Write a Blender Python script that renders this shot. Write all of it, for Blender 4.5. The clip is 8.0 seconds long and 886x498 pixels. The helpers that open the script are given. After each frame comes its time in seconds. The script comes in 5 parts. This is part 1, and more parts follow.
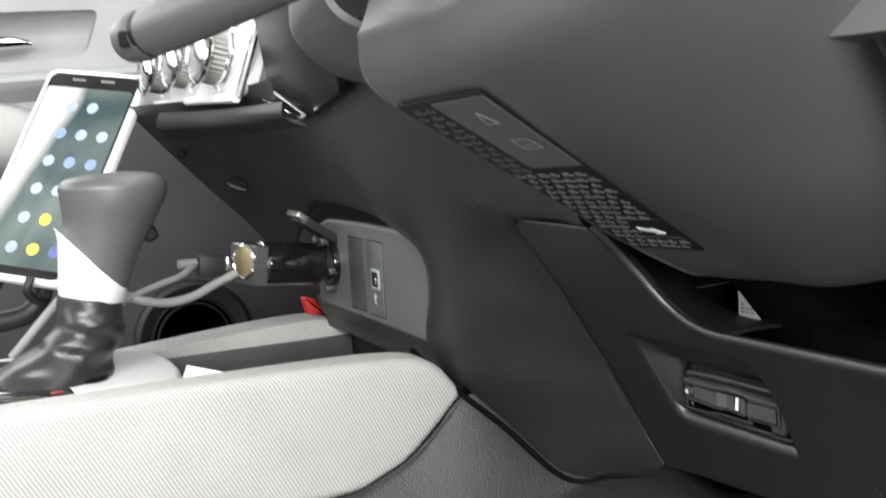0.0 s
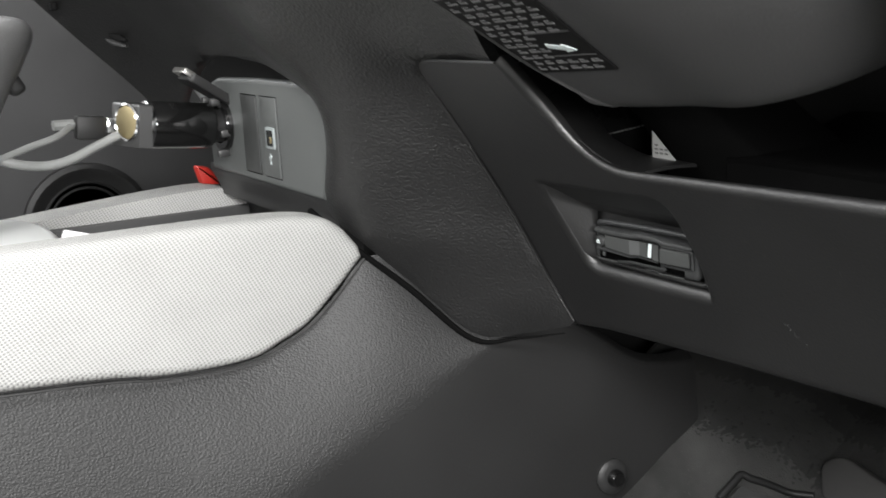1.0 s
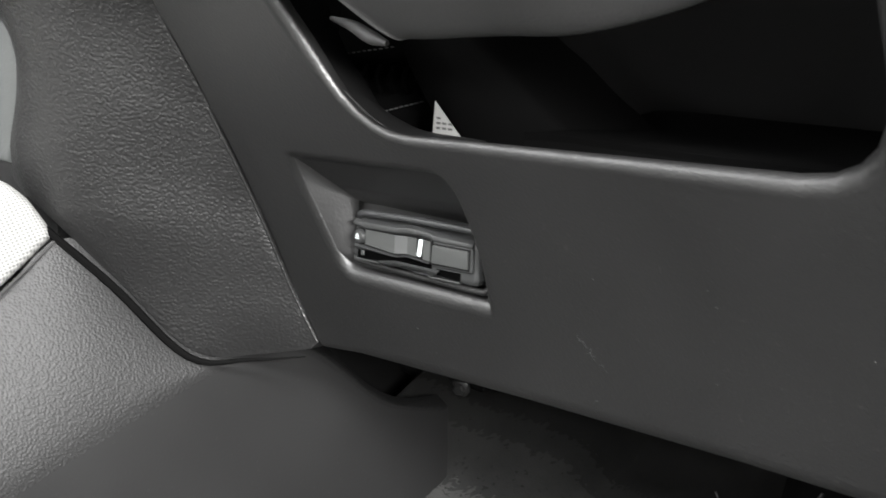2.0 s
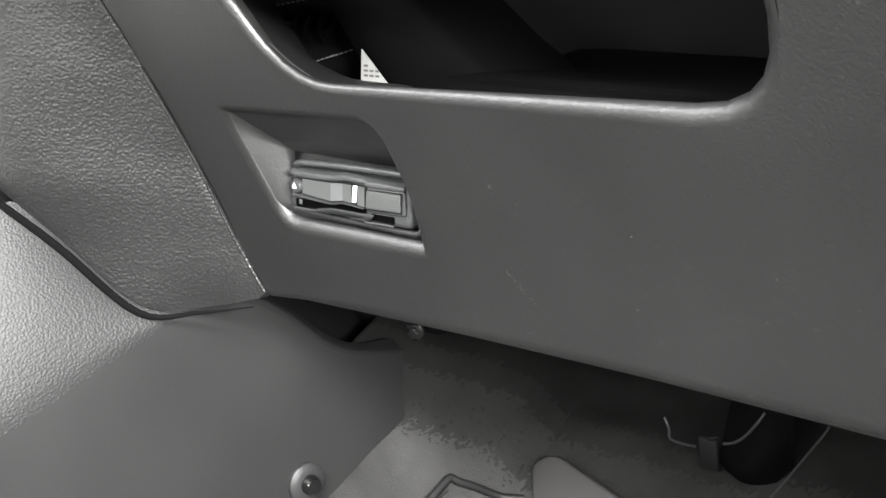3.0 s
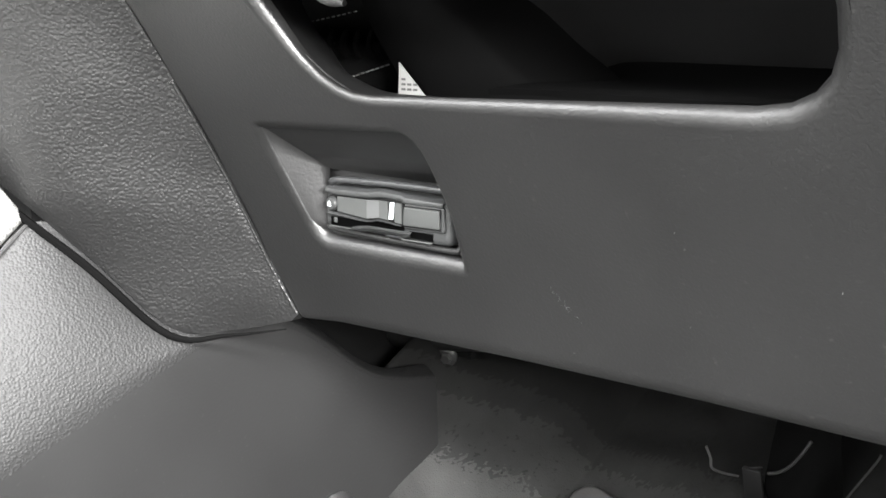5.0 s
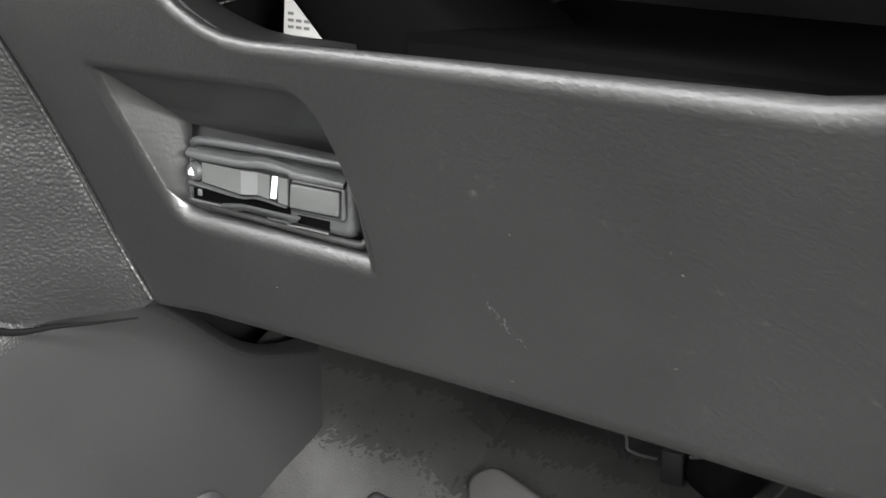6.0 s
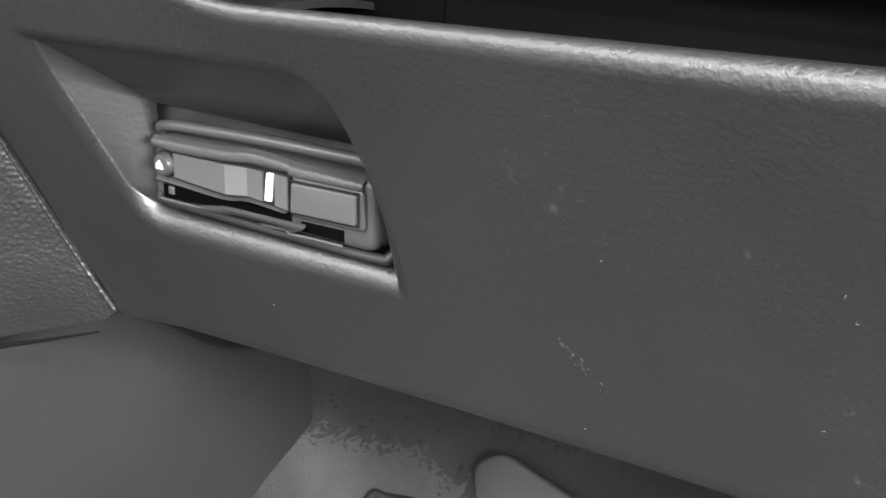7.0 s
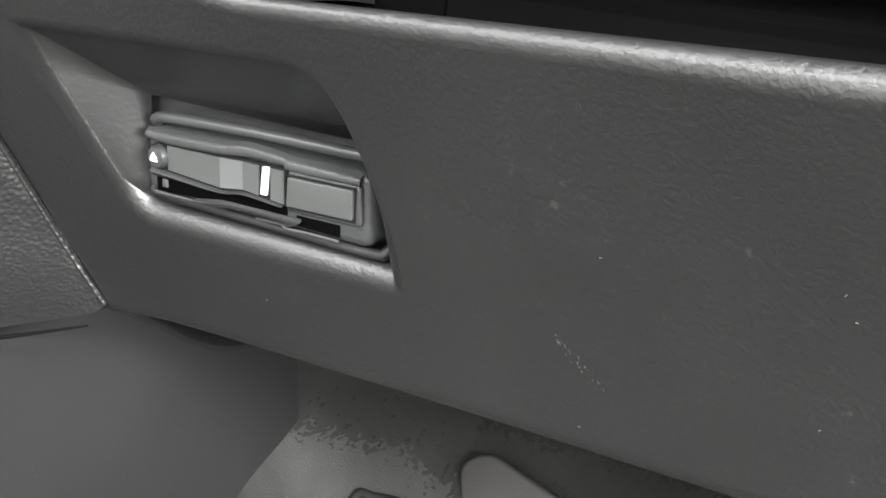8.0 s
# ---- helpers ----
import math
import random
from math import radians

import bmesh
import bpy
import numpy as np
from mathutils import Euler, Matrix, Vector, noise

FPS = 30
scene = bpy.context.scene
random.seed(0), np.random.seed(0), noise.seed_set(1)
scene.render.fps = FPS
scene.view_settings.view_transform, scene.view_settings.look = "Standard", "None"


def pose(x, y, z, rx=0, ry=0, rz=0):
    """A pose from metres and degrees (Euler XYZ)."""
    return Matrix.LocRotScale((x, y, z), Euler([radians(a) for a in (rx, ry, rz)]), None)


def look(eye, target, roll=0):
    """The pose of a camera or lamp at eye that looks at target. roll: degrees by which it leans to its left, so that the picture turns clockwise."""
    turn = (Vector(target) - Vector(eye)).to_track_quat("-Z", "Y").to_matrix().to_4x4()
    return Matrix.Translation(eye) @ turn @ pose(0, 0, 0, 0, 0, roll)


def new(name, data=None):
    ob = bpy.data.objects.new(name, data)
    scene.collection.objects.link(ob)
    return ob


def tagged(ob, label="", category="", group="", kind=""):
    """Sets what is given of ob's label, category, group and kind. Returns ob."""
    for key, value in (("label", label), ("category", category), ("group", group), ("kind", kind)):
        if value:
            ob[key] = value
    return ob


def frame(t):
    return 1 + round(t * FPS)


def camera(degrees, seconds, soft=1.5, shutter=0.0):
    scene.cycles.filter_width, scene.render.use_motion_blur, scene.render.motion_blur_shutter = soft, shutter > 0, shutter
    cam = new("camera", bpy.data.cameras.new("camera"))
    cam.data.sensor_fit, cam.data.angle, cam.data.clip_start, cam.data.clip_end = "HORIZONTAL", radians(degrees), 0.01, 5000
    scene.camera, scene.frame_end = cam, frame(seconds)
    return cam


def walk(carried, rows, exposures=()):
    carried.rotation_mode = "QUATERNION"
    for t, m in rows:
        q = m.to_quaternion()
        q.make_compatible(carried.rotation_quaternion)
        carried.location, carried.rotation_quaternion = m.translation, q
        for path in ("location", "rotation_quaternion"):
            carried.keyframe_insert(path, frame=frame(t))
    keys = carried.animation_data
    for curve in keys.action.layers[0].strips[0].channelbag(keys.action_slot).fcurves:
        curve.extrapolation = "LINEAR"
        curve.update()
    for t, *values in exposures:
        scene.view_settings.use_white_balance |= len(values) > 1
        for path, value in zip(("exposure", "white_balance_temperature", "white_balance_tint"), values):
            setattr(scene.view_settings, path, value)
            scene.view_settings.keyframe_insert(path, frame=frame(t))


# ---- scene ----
# ---------------------------------------------------------------- camera
cam = camera(48.0, 8.0, soft=1.6, shutter=0.4)
PATH = [
    (0, look((0.3524, -0.3367, 0.1951), (0.0892, -0.2007, 0.1481), -5.50)),
    (0.2, look((0.3419, -0.3338, 0.1876), (0.0820, -0.1941, 0.1336), -5.34)),
    (0.5, look((0.3325, -0.3257, 0.1727), (0.0790, -0.1787, 0.1086), -4.62)),
    (0.8, look((0.3308, -0.3207, 0.1657), (0.0838, -0.1673, 0.0917), -4.55)),
    (1, look((0.3298, -0.3196, 0.1638), (0.0839, -0.1671, 0.0848), -5.45)),
    (1.2, look((0.3150, -0.3077, 0.1524), (0.0814, -0.1357, 0.0757), -5.11)),
    (1.5, look((0.2868, -0.2754, 0.1335), (0.0644, -0.0871, 0.0623), -4.96)),
    (1.8, look((0.2577, -0.2652, 0.1142), (0.0437, -0.0631, 0.0561), -0.13)),
    (2, look((0.2622, -0.2686, 0.1058), (0.0612, -0.0535, 0.0480), 3.03)),
    (2.2, look((0.2685, -0.2596, 0.1045), (0.0688, -0.0443, 0.0429), 1.92)),
    (3.3, look((0.2793, -0.2696, 0.1070), (0.0888, -0.0496, 0.0341), 0.53)),
    (3.5, look((0.2788, -0.2703, 0.1072), (0.0866, -0.0506, 0.0381), 0.20)),
    (4, look((0.2786, -0.2725, 0.1033), (0.0811, -0.0555, 0.0407), 0.24)),
    (5.3, look((0.2663, -0.2551, 0.0983), (0.0675, -0.0395, 0.0350), 0.24)),
    (5.5, look((0.2606, -0.2465, 0.1013), (0.0684, -0.0265, 0.0398), 0.00)),
    (5.7, look((0.2343, -0.2312, 0.0959), (0.0586, 0.0015, 0.0254), 1.11)),
    (6, look((0.2047, -0.2059, 0.1032), (0.0406, 0.0291, 0.0147), 2.84)),
    (6.3, look((0.1815, -0.1948, 0.1055), (0.0214, 0.0403, 0.0102), 3.01)),
    (6.5, look((0.1686, -0.1862, 0.1033), (0.0104, 0.0486, 0.0039), 2.24)),
    (7, look((0.1533, -0.1672, 0.1025), (0.0047, 0.0699, -0.0056), 2.02)),
    (7.5, look((0.1525, -0.1662, 0.1017), (0.0103, 0.0734, -0.0095), 2.66)),
    (8, look((0.1509, -0.1686, 0.1011), (0.0065, 0.0713, -0.0063), 3.14)),
]
walk(cam, PATH, exposures=[(0.0, -1.68), (0.5, -1.60), (1.0, -1.54), (1.5, -1.20), (2.0, -0.66), (2.2, -0.38), (3.3, 0.30), (4.0, 0.32), (5.3, 0.18), (6.0, 0.05), (8.0, 0.03)])

# ---------------------------------------------------------------- world and light
world = bpy.data.worlds.new("sky")
scene.world = world
world.use_nodes = True
wn = world.node_tree
sky = wn.nodes.new("ShaderNodeTexSky")
sky.sky_type, sky.sun_disc = "NISHITA", False
sky.sun_elevation, sky.sun_rotation = radians(50), radians(120)
wn.links.new(sky.outputs[0], wn.nodes["Background"].inputs[0])
wn.nodes["Background"].inputs[1].default_value = 0.02

sun_data = bpy.data.lights.new("sun", "SUN")
sun_data.energy, sun_data.angle, sun_data.color = 0.4, radians(15), (1.0, 0.96, 0.9)
sun = new("sun", sun_data)
sun.matrix_world = look((1.5, -2.2, 3.2), (0, 0, 0))


def opening_light(name, eye, target, sx, sy, watts, tint=(1, 1, 1)):
    """Daylight that enters through a window or door opening."""
    d = bpy.data.lights.new(name, "AREA")
    d.shape, d.size, d.size_y, d.energy, d.color = "RECTANGLE", sx, sy, watts, tint
    ob = new(name, d)
    ob.matrix_world = look(eye, target)
    return ob


opening_light("driver_doorway_light", (0.85, -0.42, 0.28), (-0.10, 0.0, 0.04), 0.40, 0.17, 36.0, (1.0, 0.99, 0.98))
opening_light("driver_window_light", (0.60, -0.46, 0.68), (-0.05, -0.30, 0.0), 0.8, 0.30, 36.0, (1.0, 0.99, 0.98))
opening_light("rear_side_window_light", (0.58, -0.80, 0.74), (-0.05, -0.05, 0.05), 0.6, 0.20, 40.0)
opening_light("windscreen_light", (-0.3, 0.12, 0.74), (-0.35, -0.6, 0.1), 1.2, 0.5, 30.0)
opening_light("passenger_window_light", (-0.93, -0.72, 0.62), (0.0, -0.3, 0.0), 1.1, 0.30, 22.0)
opening_light("rear_window_light", (-0.25, -1.80, 0.66), (-0.1, 0.0, 0.05), 1.0, 0.26, 28.0)

# ---------------------------------------------------------------- materials


def material(name, color, rough=0.5, metal=0.0, spec=0.5, grain=0.0, cells=0.0, depth=0.0, fine=0.0, vary=0.25, dirt=0.0, coat=0.0, wrinkle=0.0):
    """A surface with soft stains, fine specks and, where wanted, a leather-like grain.
    cells: grain cells a metre; depth: height of the grain; fine: strength of the fine noise relief."""
    m = bpy.data.materials.new(name)
    m.use_nodes = True
    nt, n = m.node_tree, m.node_tree.nodes
    b = n["Principled BSDF"]
    co = n.new("ShaderNodeTexCoord")
    big = n.new("ShaderNodeTexNoise")
    big.inputs["Scale"].default_value, big.inputs["Detail"].default_value = 14, 4
    nt.links.new(co.outputs["Object"], big.inputs["Vector"])
    mix = n.new("ShaderNodeMix")
    mix.data_type = "RGBA"
    mix.inputs[6].default_value = (*[c * (1 - vary) for c in color], 1)
    mix.inputs[7].default_value = (*[min(1, c * (1 + vary)) for c in color], 1)
    spread = n.new("ShaderNodeMapRange")
    spread.inputs[1].default_value, spread.inputs[2].default_value = 0.22, 0.78
    nt.links.new(big.outputs["Fac"], spread.inputs[0])
    nt.links.new(spread.outputs[0], mix.inputs[0])
    last = mix.outputs[2]
    if dirt:
        small = n.new("ShaderNodeTexNoise")
        small.inputs["Scale"].default_value, small.inputs["Detail"].default_value = 420, 3
        nt.links.new(co.outputs["Object"], small.inputs["Vector"])
        ramp = n.new("ShaderNodeValToRGB")
        ramp.color_ramp.elements[0].position, ramp.color_ramp.elements[1].position = 0.68, 0.74
        nt.links.new(small.outputs["Fac"], ramp.inputs[0])
        dust = n.new("ShaderNodeMix")
        dust.data_type = "RGBA"
        scale = n.new("ShaderNodeMath")
        scale.operation = "MULTIPLY"
        scale.inputs[1].default_value = dirt
        nt.links.new(ramp.outputs[0], scale.inputs[0])
        nt.links.new(scale.outputs[0], dust.inputs[0])
        nt.links.new(last, dust.inputs[6])
        dust.inputs[7].default_value = (0.3, 0.29, 0.27, 1)
        last = dust.outputs[2]
    nt.links.new(last, b.inputs["Base Color"])
    rr = n.new("ShaderNodeMapRange")
    rr.inputs[3].default_value, rr.inputs[4].default_value = max(0.02, rough - 0.08), min(1, rough + 0.08)
    nt.links.new(big.outputs["Fac"], rr.inputs[0])
    nt.links.new(rr.outputs[0], b.inputs["Roughness"])
    b.inputs["Metallic"].default_value = metal
    b.inputs["Specular IOR Level"].default_value = spec
    b.inputs["Coat Weight"].default_value = coat
    b.inputs["Coat Roughness"].default_value = 0.05
    bump = None
    if cells:
        warp = n.new("ShaderNodeTexNoise")
        warp.inputs["Scale"].default_value = cells * 0.6
        nt.links.new(co.outputs["Object"], warp.inputs["Vector"])
        add = n.new("ShaderNodeMix")
        add.data_type = "VECTOR"
        add.inputs[0].default_value = 0.00012
        nt.links.new(co.outputs["Object"], add.inputs[4])
        nt.links.new(warp.outputs["Color"], add.inputs[5])
        vor = n.new("ShaderNodeTexVoronoi")
        vor.feature = "SMOOTH_F1"
        vor.inputs["Scale"].default_value = cells
        vor.inputs["Randomness"].default_value, vor.inputs["Smoothness"].default_value = 0.9, 0.25
        nt.links.new(add.outputs[1], vor.inputs["Vector"])
        curve = n.new("ShaderNodeMapRange")
        curve.inputs[1].default_value, curve.inputs[2].default_value = 0.75, 0.0
        nt.links.new(vor.outputs["Distance"], curve.inputs[0])
        bump = n.new("ShaderNodeBump")
        bump.inputs["Strength"].default_value = grain
        bump.inputs["Distance"].default_value = depth
        nt.links.new(curve.outputs[0], bump.inputs["Height"])
    if wrinkle:
        wave_ = n.new("ShaderNodeTexNoise")
        wave_.inputs["Scale"].default_value, wave_.inputs["Detail"].default_value, wave_.inputs["Distortion"].default_value = 850, 2, 0.3
        nt.links.new(co.outputs["Object"], wave_.inputs["Vector"])
        bump = n.new("ShaderNodeBump")
        bump.inputs["Strength"].default_value = wrinkle
        bump.inputs["Distance"].default_value = 0.0006
        nt.links.new(wave_.outputs["Fac"], bump.inputs["Height"])
    if fine:
        tiny = n.new("ShaderNodeTexNoise")
        tiny.inputs["Scale"].default_value, tiny.inputs["Detail"].default_value = 900, 3
        nt.links.new(co.outputs["Object"], tiny.inputs["Vector"])
        bump2 = n.new("ShaderNodeBump")
        bump2.inputs["Strength"].default_value = fine
        bump2.inputs["Distance"].default_value = 0.0004
        nt.links.new(tiny.outputs["Fac"], bump2.inputs["Height"])
        if bump:
            nt.links.new(bump.outputs[0], bump2.inputs["Normal"])
        bump = bump2
    if bump:
        nt.links.new(bump.outputs[0], b.inputs["Normal"])
    return m


def woven(name, light, dark, pitch):
    """Padded fabric with a fine slanting lattice of small raised dots."""
    m = bpy.data.materials.new(name)
    m.use_nodes = True
    nt, n = m.node_tree, m.node_tree.nodes
    b = n["Principled BSDF"]
    co = n.new("ShaderNodeTexCoord")
    split = n.new("ShaderNodeSeparateXYZ")
    nt.links.new(co.outputs["Object"], split.inputs[0])

    def math_node(op, a, v=None, second=None):
        k = n.new("ShaderNodeMath")
        k.operation = op
        nt.links.new(a, k.inputs[0])
        if second is not None:
            nt.links.new(second, k.inputs[1])
        elif v is not None:
            k.inputs[1].default_value = v
        return k.outputs[0]
    depth = math_node("SUBTRACT", split.outputs[2], second=split.outputs[0])
    a = math_node("ADD", split.outputs[1], second=math_node("MULTIPLY", depth, 0.45))
    c = math_node("SUBTRACT", math_node("MULTIPLY", depth, 1.25), second=math_node("MULTIPLY", split.outputs[1], 0.40))
    sa = math_node("SINE", math_node("MULTIPLY", a, math.tau / pitch))
    sc = math_node("SINE", math_node("MULTIPLY", c, math.tau / pitch))
    rib = math_node("MULTIPLY", sa, 0.5)
    height = math_node("ADD", rib, second=math_node("MULTIPLY", sc, 0.5))
    fac = n.new("ShaderNodeMapRange")
    fac.inputs[1].default_value, fac.inputs[2].default_value = -0.75, 0.20
    nt.links.new(height, fac.inputs[0])
    big = n.new("ShaderNodeTexNoise")
    big.inputs["Scale"].default_value = 25
    nt.links.new(co.outputs["Object"], big.inputs["Vector"])
    mix = n.new("ShaderNodeMix")
    mix.data_type = "RGBA"
    mix.inputs[6].default_value, mix.inputs[7].default_value = (*dark, 1), (*light, 1)
    nt.links.new(fac.outputs[0], mix.inputs[0])
    tone = n.new("ShaderNodeMix")
    tone.data_type, tone.blend_type = "RGBA", "MULTIPLY"
    tone.inputs[0].default_value = 0.25
    nt.links.new(mix.outputs[2], tone.inputs[6])
    nt.links.new(big.outputs["Fac"], tone.inputs[7])
    nt.links.new(tone.outputs[2], b.inputs["Base Color"])
    b.inputs["Roughness"].default_value = 0.75
    bump = n.new("ShaderNodeBump")
    bump.inputs["Strength"].default_value, bump.inputs["Distance"].default_value = 0.35, 0.0004
    nt.links.new(height, bump.inputs["Height"])
    nt.links.new(bump.outputs[0], b.inputs["Normal"])
    return m


def screen_material(name):
    """A lit phone display: a teal and white wallpaper with a broad pale sweep."""
    m = bpy.data.materials.new(name)
    m.use_nodes = True
    nt, n = m.node_tree, m.node_tree.nodes
    b = n["Principled BSDF"]
    co = n.new("ShaderNodeTexCoord")
    no = n.new("ShaderNodeTexNoise")
    no.inputs["Scale"].default_value, no.inputs["Detail"].default_value, no.inputs["Distortion"].default_value = 9, 4, 1.2
    nt.links.new(co.outputs["Object"], no.inputs["Vector"])
    ramp = n.new("ShaderNodeValToRGB")
    e = ramp.color_ramp.elements
    e[0].position, e[0].color = 0.36, (0.05, 0.10, 0.105, 1)
    e[1].position, e[1].color = 0.66, (0.30, 0.37, 0.35, 1)
    nt.links.new(no.outputs["Fac"], ramp.inputs[0])
    b.inputs["Base Color"].default_value = (0.01, 0.01, 0.01, 1)
    along, across = n.new("ShaderNodeVectorMath"), n.new("ShaderNodeVectorMath")
    for node, axis in ((along, (-0.326, 0.508, 0.797)), (across, (0.693, 0.702, -0.165))):
        node.operation = "DOT_PRODUCT"
        node.inputs[1].default_value = axis
        nt.links.new(co.outputs["Object"], node.inputs[0])
    wave = n.new("ShaderNodeMath")
    wave.operation = "MULTIPLY_ADD"
    wave.inputs[1].default_value = -0.2
    nt.links.new(along.outputs["Value"], wave.inputs[0])
    nt.links.new(across.outputs["Value"], wave.inputs[2])
    wobble = n.new("ShaderNodeMath")
    wobble.operation = "MULTIPLY_ADD"
    wobble.inputs[1].default_value = 0.03
    nt.links.new(no.outputs["Fac"], wobble.inputs[0])
    nt.links.new(wave.outputs[0], wobble.inputs[2])
    foam = n.new("ShaderNodeMapRange")
    foam.inputs[1].default_value, foam.inputs[2].default_value = 0.000, -0.010
    nt.links.new(wobble.outputs[0], foam.inputs[0])
    sea = n.new("ShaderNodeMix")
    sea.data_type = "RGBA"
    nt.links.new(foam.outputs[0], sea.inputs[0])
    nt.links.new(ramp.outputs[0], sea.inputs[6])
    sea.inputs[7].default_value = (1.0, 1.0, 0.98, 1)
    nt.links.new(sea.outputs[2], b.inputs["Emission Color"])
    b.inputs["Emission Strength"].default_value = 3.4
    b.inputs["Roughness"].default_value = 0.08
    return m


PANEL = material("panel_plastic", (0.0090, 0.0090, 0.0090), 0.41, spec=1.0, wrinkle=0.28, fine=0.10, vary=0.12, dirt=0.05)
RECESSED = material("recess_plastic", (0.0090, 0.0090, 0.0090), 0.45, spec=0.9, wrinkle=0.12, fine=0.08, vary=0.12)
TRIM = material("grained_trim", (0.0115, 0.0115, 0.0115), 0.40, spec=0.88, cells=680, grain=0.6, depth=0.00033, fine=0.02, vary=0.1)
LEATHER = material("dark_leather", (0.018, 0.018, 0.018), 0.54, spec=0.45, cells=820, grain=0.6, depth=0.00034, fine=0.02, vary=0.12)
LOWER = material("smooth_lower_trim", (0.021, 0.021, 0.021), 0.50, spec=0.5, cells=600, grain=0.2, depth=0.0002, fine=0.12, vary=0.12, dirt=0.03)
SMOOTH = material("matt_plastic", (0.022, 0.022, 0.022), 0.5, fine=0.3, vary=0.12)
SHROUD = material("column_plastic", (0.054, 0.054, 0.054), 0.44, fine=0.25, vary=0.1)
DARK = material("black_plastic", (0.012, 0.012, 0.012), 0.5, spec=0.35, fine=0.2)
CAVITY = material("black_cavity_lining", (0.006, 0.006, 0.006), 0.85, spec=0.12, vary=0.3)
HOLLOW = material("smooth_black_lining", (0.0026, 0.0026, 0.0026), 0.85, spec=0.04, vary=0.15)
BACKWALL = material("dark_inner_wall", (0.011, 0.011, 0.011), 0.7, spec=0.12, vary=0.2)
# tones of the toe board's layers, stepped darker to paint its fade into shade
SHADEGREY = material("shade_grey", (0.027, 0.027, 0.0264), 0.95, spec=0.06, fine=0.7, vary=0.5)
SHADEDARK = material("shade_dark", (0.018, 0.018, 0.0176), 0.95, spec=0.06, fine=0.7, vary=0.5)
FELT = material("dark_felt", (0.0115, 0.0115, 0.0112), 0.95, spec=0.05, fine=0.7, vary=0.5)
SLOT = material("slot_black", (0.0015, 0.0015, 0.0015), 0.9, spec=0.0)
GAPBLACK = material("gap_black", (0.004, 0.004, 0.004), 0.8, spec=0.03)
GLOSS = material("gloss_black", (0.006, 0.006, 0.006), 0.08, coat=0.6, vary=0.05)
SATIN = material("satin_black", (0.005, 0.005, 0.005), 0.40, spec=0.25, vary=0.1)
HEADGREY = material("charger_head", (0.03, 0.03, 0.03), 0.34, coat=0.2, vary=0.06)
PIANO = material("piano_black", (0.004, 0.004, 0.004), 0.30, spec=0.35, vary=0.05)
CHROME = material("chrome", (0.75, 0.75, 0.76), 0.13, metal=1.0, vary=0.06)
SILVER = material("silver_paint", (0.74, 0.75, 0.74), 0.34, metal=0.15, vary=0.06)
STEEL = material("zinc_steel", (0.45, 0.44, 0.42), 0.35, metal=0.9, vary=0.2)
BRASS = material("brass_coin", (0.42, 0.35, 0.20), 0.35, metal=0.9, vary=0.15)
PALECLOTH = material("pale_cloth", (0.45, 0.45, 0.44), 0.8, fine=0.4, vary=0.1)
FABRIC = woven("grey_weave", (0.46, 0.46, 0.447), (0.21, 0.21, 0.205), 0.0020)
PIPING = material("dark_piping", (0.02, 0.02, 0.02), 0.6)
SEAT = material("seat_cloth", (0.38, 0.38, 0.37), 0.85, fine=0.5, vary=0.15)
DOORTRIM = material("door_trim", (0.34, 0.35, 0.35), 0.55, fine=0.25, vary=0.1)
CARPET = material("grey_carpet", (0.036, 0.036, 0.0351), 0.95, spec=0.08, fine=0.7, wrinkle=0.8, vary=0.85, dirt=0.1)
PAD = material("pale_rubber", (0.040, 0.039, 0.038), 0.6, fine=0.35, vary=0.25)
READER = material("reader_plastic", (0.028, 0.029, 0.029), 0.42, fine=0.35, vary=0.08)
READERCOVER = material("reader_cover", (0.047, 0.049, 0.048), 0.38, fine=0.15, vary=0.05)
READERBAR = material("reader_bar", (0.035, 0.036, 0.037), 0.36, vary=0.05)
# paler tone that paints light on the reader's facet and lip
READERLIT = material("reader_lit", (0.088, 0.090, 0.090), 0.35, vary=0.05)
USBPANEL = material("socket_panel_plastic", (0.092, 0.097, 0.095), 0.42, fine=0.3, vary=0.06)
WHITE = material("white_print", (0.60, 0.66, 0.66), 0.5, vary=0.03)
PAPER = material("paper", (0.34, 0.34, 0.33), 0.8, vary=0.05)
INK = material("black_ink", (0.09, 0.09, 0.09), 0.7)
GREYFIELD = material("grey_field", (0.080, 0.079, 0.080), 0.6, spec=0.2, vary=0.3)
GREYPRINT = material("grey_print", (0.13, 0.13, 0.13), 0.5, vary=0.2)
FAINTPRINT = material("faint_print", (0.065, 0.065, 0.065), 0.6, spec=0.2, vary=0.3)
LABELBASE = material("label_film", (0.006, 0.006, 0.006), 0.6, spec=0.2, vary=0.3)
CABLE = material("grey_cable", (0.22, 0.225, 0.22), 0.4, vary=0.05)
DULLRED = material("dull_red_lens", (0.20, 0.02, 0.02), 0.4, vary=0.1)
BLANK = material("dark_blank_cover", (0.040, 0.042, 0.041), 0.42, fine=0.3, vary=0.06)
PORT = material("port_surround", (0.30, 0.33, 0.33), 0.45, vary=0.05)
RED = material("red_plastic", (0.55, 0.03, 0.02), 0.45, vary=0.1)
CARDWHITE = material("white_card", (0.75, 0.75, 0.74), 0.6, vary=0.04)
YELLOW = material("yellow_card", (0.75, 0.62, 0.05), 0.6)
BOOT = material("black_leatherette", (0.02, 0.02, 0.021), 0.34, cells=700, grain=0.2, depth=0.0003, vary=0.15)
KNOB = material("knob_leather", (0.075, 0.075, 0.075), 0.42, cells=800, grain=0.25, depth=0.0003, vary=0.1)
